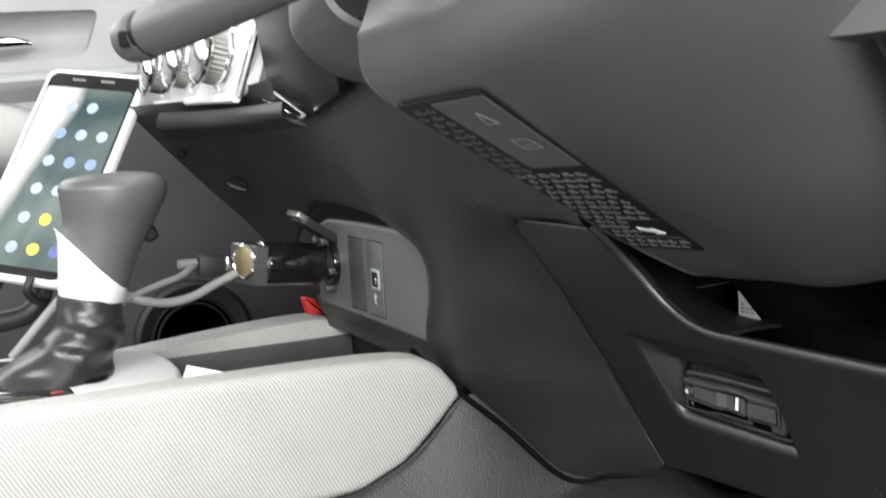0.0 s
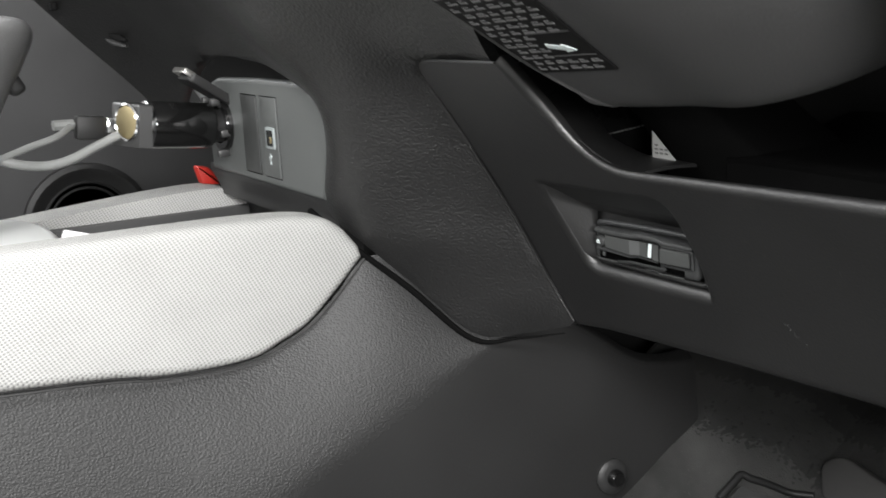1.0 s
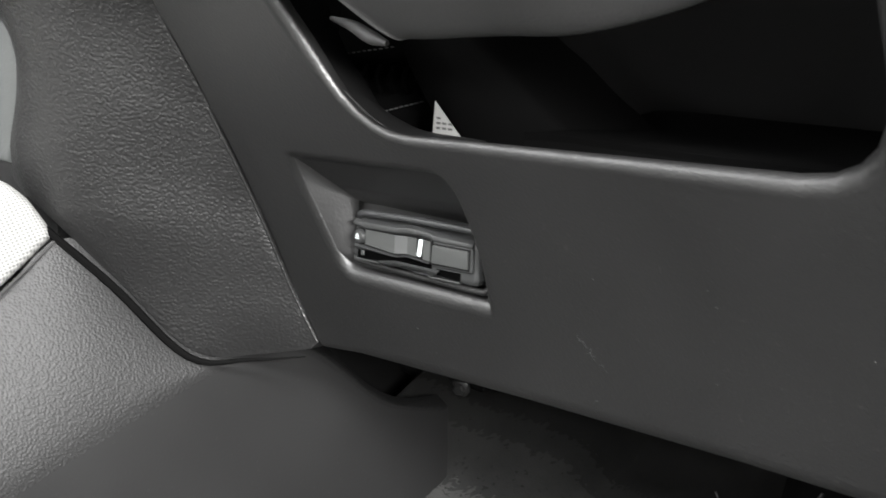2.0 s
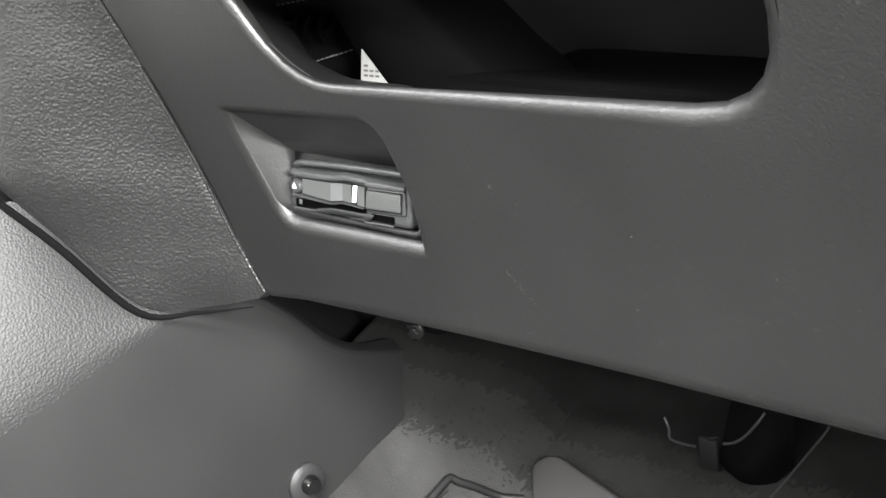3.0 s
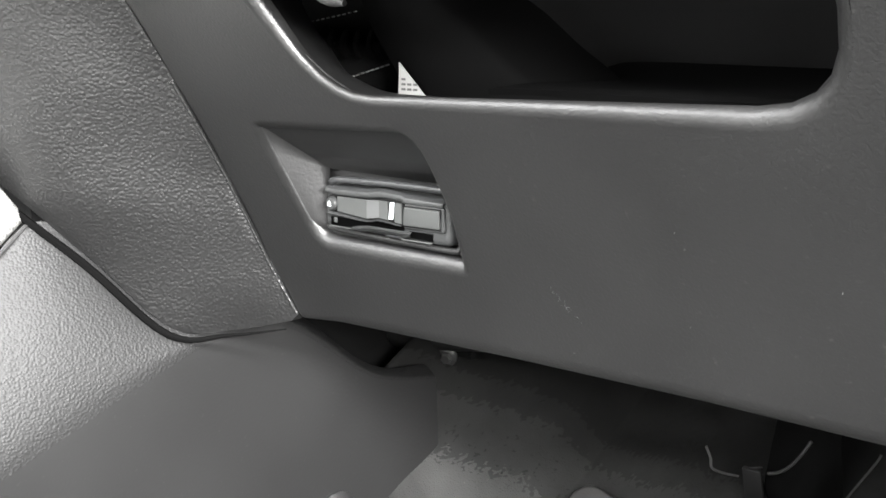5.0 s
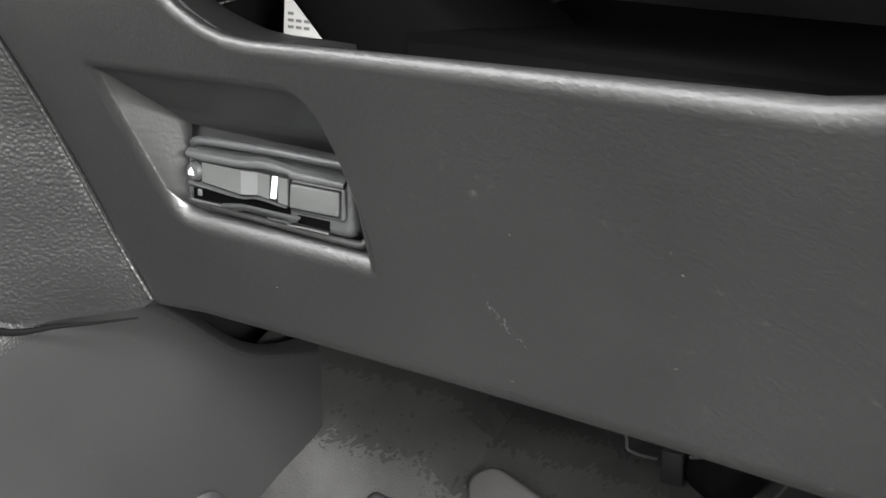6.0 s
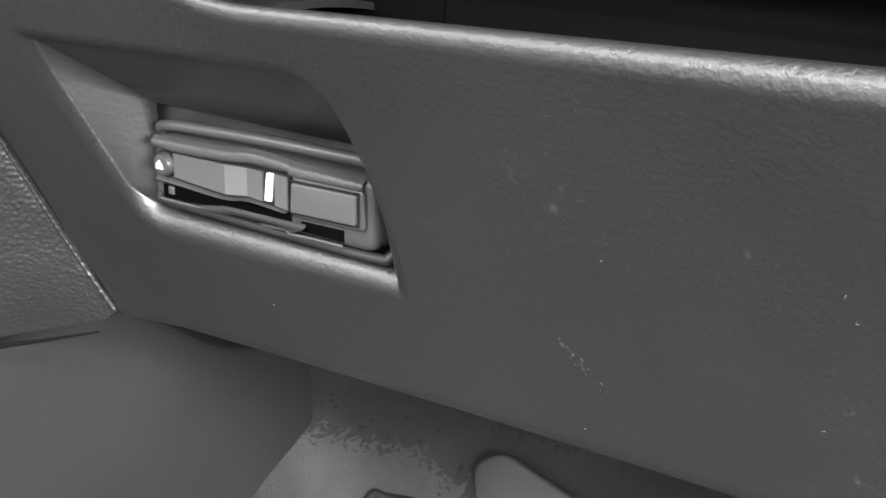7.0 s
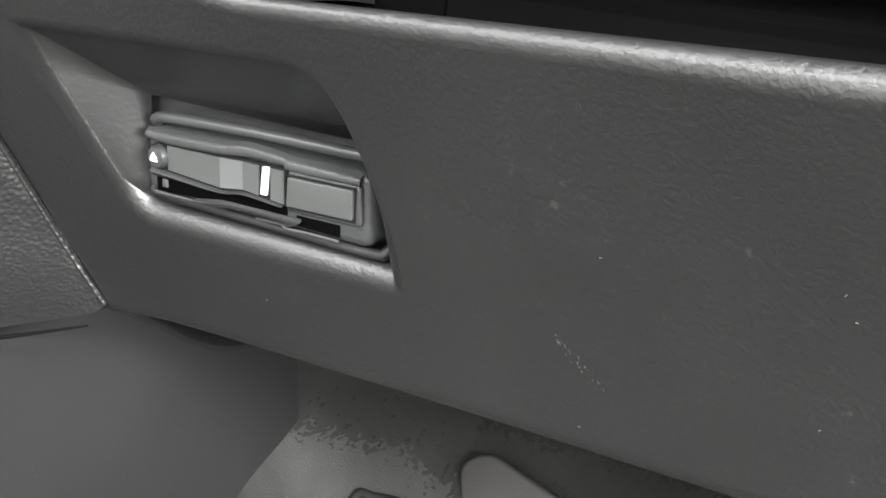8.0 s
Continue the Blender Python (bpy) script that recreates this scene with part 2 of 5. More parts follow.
DULLSTEEL = material("dull_steel", (0.065, 0.065, 0.065), 0.45, metal=0.6, vary=0.3)
POCKET = material("pocket_plastic", (0.055, 0.055, 0.056), 0.6, fine=0.3, vary=0.12)
SCREEN = screen_material("phone_display")
CASE = material("white_case", (0.7, 0.71, 0.68), 0.35, vary=0.04)
HEADLINER = material("headliner", (0.45, 0.45, 0.43), 0.9, fine=0.4)
LINT = material("lint", (0.036, 0.036, 0.034), 0.9)
SCUFF = material("scuffed_plastic", (0.014, 0.014, 0.014), 0.9)
STITCH = material("pale_thread", (0.17, 0.17, 0.165), 0.7)

# ---------------------------------------------------------------- mesh helpers
ORIGIN = {}


def thing(name, base, label, category, group="", kind=""):
    ob = new(name)
    ob.empty_display_size = 0.02
    ob.location = base
    ORIGIN[ob] = Vector(base)
    return tagged(ob, label, category, group, kind)


def part(name, bm, mat, parent=None, label="", smooth=40):
    """One mesh object from a bmesh in world coordinates, under a thing or a part."""
    o = ORIGIN.get(parent, Vector((0, 0, 0)))
    bmesh.ops.translate(bm, vec=-o, verts=bm.verts)
    bmesh.ops.recalc_face_normals(bm, faces=bm.faces)
    me = bpy.data.meshes.new(name)
    bm.to_mesh(me)
    bm.free()
    me.materials.append(mat)
    ob = new(name, me)
    if smooth:
        me.shade_smooth()
        if smooth < 180:
            me.set_sharp_from_angle(angle=radians(smooth))
    if parent is not None:
        ob.parent = parent
    ORIGIN[ob] = o
    return tagged(ob, label) if label else ob


def solo(name, bm, mat, label, category, smooth=40, kind="", group=""):
    return tagged(part(name, bm, mat, None, "", smooth), label, category, group, kind)


def box(size, m=None, bevel=0.0, seg=2):
    bm = bmesh.new()
    bmesh.ops.create_cube(bm, size=1, matrix=(m or Matrix()) @ Matrix.Diagonal((*size, 1)))
    if bevel:
        bmesh.ops.bevel(bm, geom=bm.edges[:], offset=bevel, segments=seg, affect="EDGES", profile=0.5)
    return bm


def frame_of(origin, x_dir, z_dir):
    """A matrix with its z along z_dir and its x near x_dir."""
    z = Vector(z_dir).normalized()
    x = Vector(x_dir)
    x = (x - z * x.dot(z)).normalized()
    y = z.cross(x)
    return Matrix.Translation(origin) @ Matrix((x, y, z)).transposed().to_4x4()


def prism(outline, depth, m, bevel=0.0, seg=2):
    """A flat outline (2D, in the xy plane of m) with thickness from 0 to depth along m's z."""
    bm = bmesh.new()
    f = bm.faces.new([bm.verts.new((x, y, 0)) for x, y in outline])
    g = bmesh.ops.extrude_face_region(bm, geom=[f])
    top = [v for v in g["geom"] if isinstance(v, bmesh.types.BMVert)]
    bmesh.ops.translate(bm, vec=(0, 0, depth), verts=top)
    if bevel:
        sel = [e for e in bm.edges if all(abs(v.co.z - depth) < 1e-9 for v in e.verts)]
        bmesh.ops.bevel(bm, geom=sel, offset=bevel, segments=seg, affect="EDGES", profile=0.5)
    bmesh.ops.transform(bm, matrix=m, verts=bm.verts)
    return bm


def lathe(profile, m, seg=32):
    """A body of revolution round m's z from (radius, height) pairs."""
    bm = bmesh.new()
    rings = []
    for r, h in profile:
        rings.append([bm.verts.new((r * math.cos(a), r * math.sin(a), h)) for a in [math.tau * k / seg for k in range(seg)]])
    for a, b in zip(rings, rings[1:]):
        for k in range(seg):
            bm.faces.new((a[k], a[(k + 1) % seg], b[(k + 1) % seg], b[k]))
    bm.faces.new(rings[0][::-1])
    bm.faces.new(rings[-1])
    bmesh.ops.transform(bm, matrix=m, verts=bm.verts)
    return bm


def spline(points, n, closed=False):
    """n steps of a smooth curve through each stretch of the points."""
    p = [Vector(q) for q in points]
    out = []
    count = len(p) if closed else len(p) - 1
    for i in range(count):
        a = p[i - 1] if (i or closed) else p[0] * 2 - p[1]
        b, c = p[i], p[(i + 1) % len(p)]
        d = p[(i + 2) % len(p)] if (closed or i + 2 < len(p)) else c * 2 - b
        for k in range(n):
            t = k / n
            out.append(0.5 * (2 * b + (c - a) * t + (2 * a - 5 * b + 4 * c - d) * t * t + (3 * b - a - 3 * c + d) * t ** 3))
    if not closed:
        out.append(p[-1])
    return out


def tube(points, radius, seg=10, n=8, radii=None):
    """A round tube along a smooth curve, closed at its ends. radii: one for each given point."""
    path = spline(points, n)
    rad = [v[0] for v in spline([(r, 0, 0) for r in radii], n)] if radii else [radius] * len(path)
    bm = bmesh.new()
    rings, up = [], Vector((0.13, 0.29, 0.95))
    for i, q in enumerate(path):
        d = (path[min(i + 1, len(path) - 1)] - path[max(i - 1, 0)]).normalized()
        s = d.cross(up)
        if s.length < 0.1:
            s = d.cross(Vector((1, 0, 0)))
        s.normalize()
        u = s.cross(d)
        up = u
        rings.append([bm.verts.new(q + rad[i] * (s * math.cos(a) + u * math.sin(a))) for a in [math.tau * k / seg for k in range(seg)]])
    for a, b in zip(rings, rings[1:]):
        for k in range(seg):
            bm.faces.new((a[k], a[(k + 1) % seg], b[(k + 1) % seg], b[k]))
    bm.faces.new(rings[0][::-1])
    bm.faces.new(rings[-1])
    return bm


def loft(rows, nu=8, nv=8, thick=0.0, closed=False):
    """A smooth surface through a small grid of control points, with a back at a distance along the normals."""
    across = [spline(r, nu, closed) for r in rows]
    cols = [spline(c, nv) for c in zip(*across)]
    bm = bmesh.new()
    g = [[bm.verts.new(q) for q in c] for c in cols]
    cnt = len(g) if closed else len(g) - 1
    for i in range(cnt):
        for k in range(len(g[0]) - 1):
            bm.faces.new((g[i][k], g[(i + 1) % len(g)][k], g[(i + 1) % len(g)][k + 1], g[i][k + 1]))
    if thick:
        bmesh.ops.recalc_face_normals(bm, faces=bm.faces)
        bmesh.ops.solidify(bm, geom=bm.faces[:], thickness=thick)
    if closed:
        for k in (0, -1):
            bm.faces.new([g[i][k] for i in range(len(g))])
    return bm


def merge(*parts_):
    """Several bmeshes as one."""
    out = bmesh.new()
    for b in parts_:
        me = bpy.data.meshes.new("tmp")
        b.to_mesh(me)
        out.from_mesh(me)
        b.free()
        bpy.data.meshes.remove(me)
    return out


def rounded(points, r, n=5):
    """A 2D outline with its corners rounded by r (one value, or one a corner)."""
    out = []
    for i, p in enumerate(points):
        rad = r[i] if isinstance(r, (list, tuple)) else r
        p, a, b = Vector(p), Vector(points[i - 1]), Vector(points[(i + 1) % len(points)])
        da, db = (a - p), (b - p)
        k = min(rad, da.length * 0.48, db.length * 0.48)
        if k < 1e-6:
            out.append(p)
            continue
        s, e = p + da.normalized() * k, p + db.normalized() * k
        for j in range(n + 1):
            t = j / n
            out.append(s * (1 - t) ** 2 + p * 2 * t * (1 - t) + e * t * t)
    return out


# ---------------------------------------------------------------- dashboard
def panel_y(z):
    """The knee panel leans towards the driver, a little more so higher up."""
    return -0.40 * z - 1.4 * z * z


def on_panel(x, z, off=0.0):
    n = Vector((0, -1, -0.40 - 2.8 * z)).normalized()
    return Vector((x, panel_y(z), z)) + n * off


def edge_roll(bm, path, inward, radius, depth, steps=8, closed=False, turn=None):
    """Rolls a panel's edge over: from the outline on the face, round by radius and turn, and back into the dash by depth."""
    rows = []
    n = len(path)
    for i, p in enumerate(path):
        a = path[(i - 1) % n] if (closed or i) else p
        b = path[(i + 1) % n] if (closed or i < n - 1) else p
        d = (Vector(b) - Vector(a)).normalized()
        nx, nz = (-d.y * inward, d.x * inward)
        r = radius(p) if callable(radius) else radius
        row = []
        for k in range(steps + 1):
            t = (turn(p) if turn else 0.5 * math.pi) * k / steps
            off, back = r * math.sin(t), r * (1 - math.cos(t))
            row.append(bm.verts.new(on_panel(p[0] + nx * off, p[1] + nz * off, -back)))
        q = row[-1].co
        row.append(bm.verts.new(q + Vector((0, depth, (0.35 if depth > 0.01 else -0.2) * depth))))
        rows.append(row)
    pairs = list(zip(rows, rows[1:] + rows[:1])) if closed else list(zip(rows, rows[1:]))
    for a, b in pairs:
        for k in range(len(a) - 1):
            bm.faces.new((a[k], b[k], b[k + 1], a[k + 1]))
    return rows


SEAM = rounded([(-0.014, 0.1262), (-0.0800, 0.1262), (-0.082, 0.08), (-0.081, 0.04), (-0.077, 0.0), (-0.069, -0.024)], [0, 0.012, 0, 0, 0, 0])

dashboard = thing("dashboard", (0.05, 0.05, -0.02), "dark grey grained plastic lower dashboard with a knee panel", "dashboard")

CUT = rounded([(-0.014, 0.20), (-0.014, 0.118), (0.006, 0.0752), (0.1880, 0.0764), (0.1920, 0.20)], [0, 0.03, 0.022, 0.026, 0])
RECESS = rounded([(-0.0462, 0.0668), (-0.0476, 0.0560), (-0.0408, 0.0122), (0.0448, 0.0142), (0.0462, 0.046), (0.0425, 0.0690)], [0.004, 0.016, 0.012, 0.004, 0.02, 0.026])
BOTTOM = [(-0.069, -0.024), (-0.045, -0.0195), (-0.01, -0.0155), (0.05, -0.0115), (0.13, -0.0075), (0.20, -0.0055), (0.42, -0.002), (0.508, -0.001)]


def recess_radius(p):
    """The recess rolls in softly below, and tightly at its sides."""
    low = min(1.0, max(0.0, (0.030 - p[1]) / 0.012))
    left = min(1.0, max(0.0, (-0.034 - p[0]) / 0.006))
    right = min(1.0, max(0.0, (p[0] - 0.030) / 0.010))
    return 0.0036 + 0.0014 * low + 0.0026 * left * (1 - low) - 0.0014 * right * (1 - low)


def recess_turn(p):
    """How far the roll turns before the wall goes on: less where the wall slopes most."""
    low = min(1.0, max(0.0, (0.024 - p[1]) / 0.010))
    left = min(1.0, max(0.0, (-0.034 - p[0]) / 0.006))
    return radians(90 - 44 * left * (1 - low))


def bottom_radius(p):
    """The lower edge rolls under more fully away from the console."""
    return 0.003 + 0.0060 * min(1.0, max(0.0, (p[0] + 0.066) / 0.06))


def lip_radius(p):
    """The lip of the column cut-out grows fuller towards the driver's door."""
    return 0.0023 + 0.0019 * min(1.0, max(0.0, (p[0] - 0.05) / 0.13)) + 0.0016 * min(1.0, max(0.0, (p[1] - 0.085) / 0.02)) * (p[0] < 0.1)


def knee_panel():
    """The panel's face with the column cut-out and the reader's recess, then its rolled edges."""
    bm = bmesh.new()
    outer = [(p[0], p[1]) for p in SEAM[1:-1]] + BOTTOM
    outer += [(0.508, 0.20)] + [(p[0], p[1]) for p in reversed(CUT)] + [(-0.0140, 0.1262)]
    seen, loop = set(), []
    for p in outer:
        k = (round(p[0], 5), round(p[1], 5))
        if k not in seen:
            seen.add(k)
            loop.append(p)
    # the cut-out's left side ends where the panel's top edge meets it
    loop = [p for p in loop if not (p[0] < 0.0 and p[1] > 0.1263)]
    edges = []
    for ring in (loop, [(p[0], p[1]) for p in RECESS]):
        vs = [bm.verts.new((x, 0, z)) for x, z in ring]
        edges += [bm.edges.new((a, b)) for a, b in zip(vs, vs[1:] + vs[:1])]
    bmesh.ops.triangle_fill(bm, use_beauty=True, use_dissolve=False, edges=edges, normal=(0, -1, 0))
    for k in range(-4, 40):
        bmesh.ops.bisect_plane(bm, geom=bm.verts[:] + bm.edges[:] + bm.faces[:], plane_co=(0, 0, k * 0.005 + 0.0011), plane_no=(0, 0, 1))
    for v in bm.verts:
        v.co.y = panel_y(v.co.z)
    cut = [p for p in CUT if not (p[0] < 0.0 and p[1] > 0.1263)]
    edge_roll(bm, [(-0.014, 0.1262)] + [(p[0], p[1]) for p in cut], 1, lip_radius, 0.004)
    edge_roll(bm, BOTTOM, -1, bottom_radius, 0.03)
    edge_roll(bm, [(p[0], p[1]) for p in RECESS], 1, recess_radius, 0.0005, closed=True, turn=recess_turn)
    edge_roll(bm, [(p[0], p[1]) for p in SEAM], -1, 0.0009, 0.006, steps=3)
    return bm


part("knee_panel", knee_panel(), PANEL, dashboard, "black grained knee panel with a rolled lip", smooth=60)


def reader_pocket():
    """The sloping walls of the recess, down to the flat frame round the card reader."""
    bm = bmesh.new()
    n = len(RECESS)
    rim, low = [], []
    lo, hi = (-0.0335, 0.0225), (0.040, 0.046)
    for i, p in enumerate(RECESS):
        d = (Vector(RECESS[(i + 1) % n]) - Vector(RECESS[i - 1])).normalized()
        r, turn = recess_radius(p), recess_turn(p)
        q = Vector(p) + Vector((-d.y, d.x)) * r * math.sin(turn)
        a = on_panel(q.x, q.y, -r * (1 - math.cos(turn))) + Vector((0, 0.0004, 0))
        rim.append(bm.verts.new(a))
        x = min(max(q.x, lo[0]), hi[0])
        z = min(max(q.y, lo[1]), hi[1])
        low.append((x, z))
    mid = []
    for r, (x, z) in zip(rim, low):
        end = Vector((x, -0.003, z))
        mid.append([r] + [bm.verts.new(r.co.lerp(end, t)) for t in (0.2, 0.4, 0.6, 0.8, 1.0)])
    for i in range(n):
        a, b = mid[i], mid[(i + 1) % n]
        for k in range(5):
            try:
                bm.faces.new((a[k], b[k], b[k + 1], a[k + 1]))
            except ValueError:
                pass
    bmesh.ops.remove_doubles(bm, verts=bm.verts, dist=0.0001)
    back = box((0.09, 0.002, 0.04), Matrix.Translation((0.003, 0.0005, 0.034)))
    return merge(bm, back)


part("recess", reader_pocket(), RECESSED, dashboard, "recessed pocket with sloping walls", smooth=85)

lip_line = spline([(p[0] + 0.0026, panel_y(p[1]) + 0.0036, p[1] + (0.0024 if p[1] < 0.09 else 0.0008)) for p in CUT if p[1] < 0.1263 and p[0] < 0.02] + [(0.032, panel_y(0.0782) + 0.0036, 0.0782)], 2)
deep_line = spline([(-0.064, 0.0, 0.129), (-0.047, 0.0, 0.104), (-0.035, 0.0, 0.093), (-0.025, 0.0, 0.0835), (-0.010, 0.0, 0.0785), (0.004, 0.0, 0.0762), (0.032, 0.0, 0.0758)], 6)


def between(line, t):
    """A place at the share t of a row of points."""
    k = t * (len(line) - 1)
    i = min(int(k), len(line) - 2)
    return line[i].lerp(line[i + 1], k - i)


def cutout_wall():
    """The inner wall that runs from the lip into the hollow behind the panel."""
    bm = bmesh.new()
    g = []
    for i in range(37):
        a, b = between(lip_line, i / 36), between(deep_line, i / 36)
        g.append([bm.verts.new(a.lerp(b, k / 8) + Vector((0, 0, 0.0012 * math.sin(math.pi * k / 8)))) for k in range(9)])
    for p, q in zip(g, g[1:]):
        for k in range(8):
            bm.faces.new((p[k], q[k], q[k + 1], p[k + 1]))
    bmesh.ops.recalc_face_normals(bm, faces=bm.faces[:])
    bmesh.ops.solidify(bm, geom=bm.faces[:], thickness=0.0015)
    return bm


part("cutout_wall", cutout_wall(), DARK, dashboard, "smooth dark inner wall of the cut-out", smooth=60)

# one soft skin: the driver-side flank of the centre stack, running on over the socket panel into the stack's face
SKIN_LOW = [(-0.066, 0.013, -0.032), (-0.098, -0.006, -0.034), (-0.112, -0.030, -0.031), (-0.129, -0.058, 0.003), (-0.145, -0.081, 0.031), (-0.170, -0.084, 0.045),
            (-0.096, -0.031, 0.026), (-0.115, -0.058, 0.029), (-0.130, -0.077, 0.042), (-0.147, -0.0905, 0.058), (-0.1585, -0.0890, 0.057)]
SKIN_MID = [(-0.099, -0.060, 0.078), (-0.114, -0.077, 0.079), (-0.127, -0.0882, 0.081), (-0.137, -0.0930, 0.083), (-0.1465, -0.0905, 0.084), (-0.1465, -0.0910, 0.098), (-0.136, -0.0960, 0.100), (-0.122, -0.0935, 0.102), (-0.151, -0.0925, 0.107), (-0.158, -0.0950, 0.113),
            (-0.098, -0.090, 0.126), (-0.116, -0.102, 0.126), (-0.135, -0.109, 0.126), (-0.153, -0.110, 0.128), (-0.172, -0.108, 0.131)]
SKIN_ARCH = [(-0.185, -0.103, 0.127), (-0.21, -0.105, 0.130), (-0.24, -0.104, 0.131), (-0.29, -0.100, 0.127), (-0.34, -0.096, 0.108), (-0.385, -0.095, 0.075),
             (-0.18, -0.121, 0.150), (-0.23, -0.120, 0.151), (-0.29, -0.122, 0.151), (-0.34, -0.128, 0.144), (-0.385, -0.145, 0.138)]
SKIN_TOP = [(-0.012, -0.090, 0.160), (-0.05, -0.094, 0.160), (-0.010, -0.112, 0.195), (-0.060, -0.117, 0.188), (-0.090, -0.129, 0.184), (-0.118, -0.136, 0.180), (-0.145, -0.1405, 0.178),
            (-0.190, -0.143, 0.176), (-0.040, -0.135, 0.235), (-0.118, -0.1445, 0.230), (-0.160, -0.150, 0.222), (-0.198, -0.155, 0.212), (-0.23, -0.157, 0.200), (-0.29, -0.165, 0.203), (-0.34, -0.180, 0.205), (-0.385, -0.200, 0.205)]
skin_pts = SKIN_LOW + SKIN_MID + SKIN_ARCH + SKIN_TOP + [(p[0] - 0.001, panel_y(p[1]) + 0.0004, p[1]) for p in SEAM[:-1]]


def thin_plate(points, stiff):
    """A smooth sheet y(x, z) that passes close to its guide points."""
    p = np.array(points)
    xz, y = p[:, [0, 2]] * 10, p[:, 1]

    def kernel(a):
        d = np.sum((a[:, None, :] - xz[None, :, :]) ** 2, axis=2)
        return 0.5 * d * np.log(d + 1e-12)
    n = len(p)
    k = np.zeros((n + 3, n + 3))
    k[:n, :n] = kernel(xz) + stiff * np.eye(n)
    k[:n, n], k[:n, n + 1:] = 1, xz
    k[n, :n], k[n + 1:, :n] = 1, xz.T
    w = np.linalg.solve(k, np.concatenate([y, np.zeros(3)]))

    def height(q):
        q = np.array(q) * 10
        return kernel(q) @ w[:n] + w[n] + q @ w[n + 1:]
    return height


def stack_skin():
    h = thin_plate(skin_pts, 0.002)
    edge = [(p[0] - 0.0013, p[1] + (0.0013 if p[0] > -0.075 and p[1] > 0.1 else 0.0004)) for p in SEAM]
    low = [(p.x, p.y) for p in spline([(-0.0705, -0.027, 0), (-0.098, -0.034, 0), (-0.112, -0.031, 0), (-0.129, 0.003, 0), (-0.145, 0.031, 0), (-0.170, 0.045, 0)], 6)]
    arch = [(p.x, p.y) for p in spline([(-0.163, 0.050, 0), (-0.1585, 0.057, 0), (-0.151, 0.069, 0), (-0.1465, 0.083, 0), (-0.1465, 0.098, 0), (-0.150, 0.107, 0), (-0.157, 0.1125, 0), (-0.166, 0.119, 0), (-0.185, 0.126, 0), (-0.21, 0.1290, 0), (-0.24, 0.130, 0), (-0.29, 0.126, 0), (-0.34, 0.108, 0), (-0.385, 0.075, 0)], 8)]
    loop = [(p[0], p[1]) for p in edge] + low[1:] + arch + [(-0.385, 0.205), (-0.29, 0.204), (-0.20, 0.210), (-0.12, 0.232), (-0.012, 0.235)]
    bm = bmesh.new()
    vs = [bm.verts.new((x, 0, z)) for x, z in loop]
    edges = [bm.edges.new((a, b)) for a, b in zip(vs, vs[1:] + vs[:1])]
    bmesh.ops.triangle_fill(bm, use_beauty=True, use_dissolve=False, edges=edges, normal=(0, -1, 0))
    for k in range(54):
        bmesh.ops.bisect_plane(bm, geom=bm.verts[:] + bm.edges[:] + bm.faces[:], plane_co=(0, 0, -0.0339 + k * 0.005), plane_no=(0, 0, 1))
    for k in range(75):
        bmesh.ops.bisect_plane(bm, geom=bm.verts[:] + bm.edges[:] + bm.faces[:], plane_co=(-0.3841 + k * 0.005, 0, 0), plane_no=(1, 0, 0))
    bmesh.ops.remove_doubles(bm, verts=bm.verts[:], dist=0.00005)
    ys = h([(v.co.x, v.co.z) for v in bm.verts])
    for v, y in zip(bm.verts, ys):
        v.co.y = y
    bmesh.ops.recalc_face_normals(bm, faces=bm.faces[:])
    rim = [e for e in bm.edges if len(e.link_faces) == 1]
    out = bmesh.ops.extrude_edge_only(bm, edges=rim)
    bmesh.ops.translate(bm, vec=(0, 0.006, 0), verts=[g for g in out["geom"] if isinstance(g, bmesh.types.BMVert)])
    return bm


# black tube that paints the shadow in the gap below the flank
part("edge_gap", tube([(-0.0760, 0.0060, -0.0318), (-0.0955, -0.0105, -0.0352), (-0.110, -0.0332, -0.0330), (-0.1272, -0.0605, 0.0002), (-0.1452, -0.0855, 0.0282), (-0.174, -0.0925, 0.0440)], 0.0018, 8, 6, radii=[0.0003, 0.0008, 0.0016, 0.0018, 0.0018, 0.0018]), GAPBLACK, dashboard, "black strip for the shadowed gap along the trim")
part("seam_edge", tube([(p[0] - 0.0014, panel_y(p[1]) - 0.0006, p[1]) for p in SEAM if p[1] < 0.105], 0.0008, 8, 4), TRIM, dashboard, "rolled edge of the flank trim")
part("flank_trim", stack_skin(), TRIM, dashboard, "soft leather-grained flank and stack trim", smooth=60)
# near-black block stands in for the overhang's shade above the bezel
part("niche_shade", box((0.225, 0.03, 0.05), Matrix.Translation((-0.262, -0.0665, 0.130)), 0.004), CAVITY, dashboard, "black block for the shade in the hollow above the socket panel")
part("stack_body", box((0.21, 0.20, 0.26), Matrix.Translation((-0.275, 0.035, 0.10)), 0.01), DARK, dashboard)
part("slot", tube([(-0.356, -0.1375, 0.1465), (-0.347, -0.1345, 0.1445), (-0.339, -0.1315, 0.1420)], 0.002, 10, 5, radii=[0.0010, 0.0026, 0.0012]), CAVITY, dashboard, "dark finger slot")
part("catch", tube([(-0.357, -0.1400, 0.1440), (-0.348, -0.1370, 0.1412), (-0.337, -0.1325, 0.1385)], 0.0016, 10, 5, radii=[0.0006, 0.0020, 0.0010]), SMOOTH, dashboard, "pale lower lip of the slot")
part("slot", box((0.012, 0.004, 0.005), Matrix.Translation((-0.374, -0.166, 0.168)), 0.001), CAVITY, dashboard)
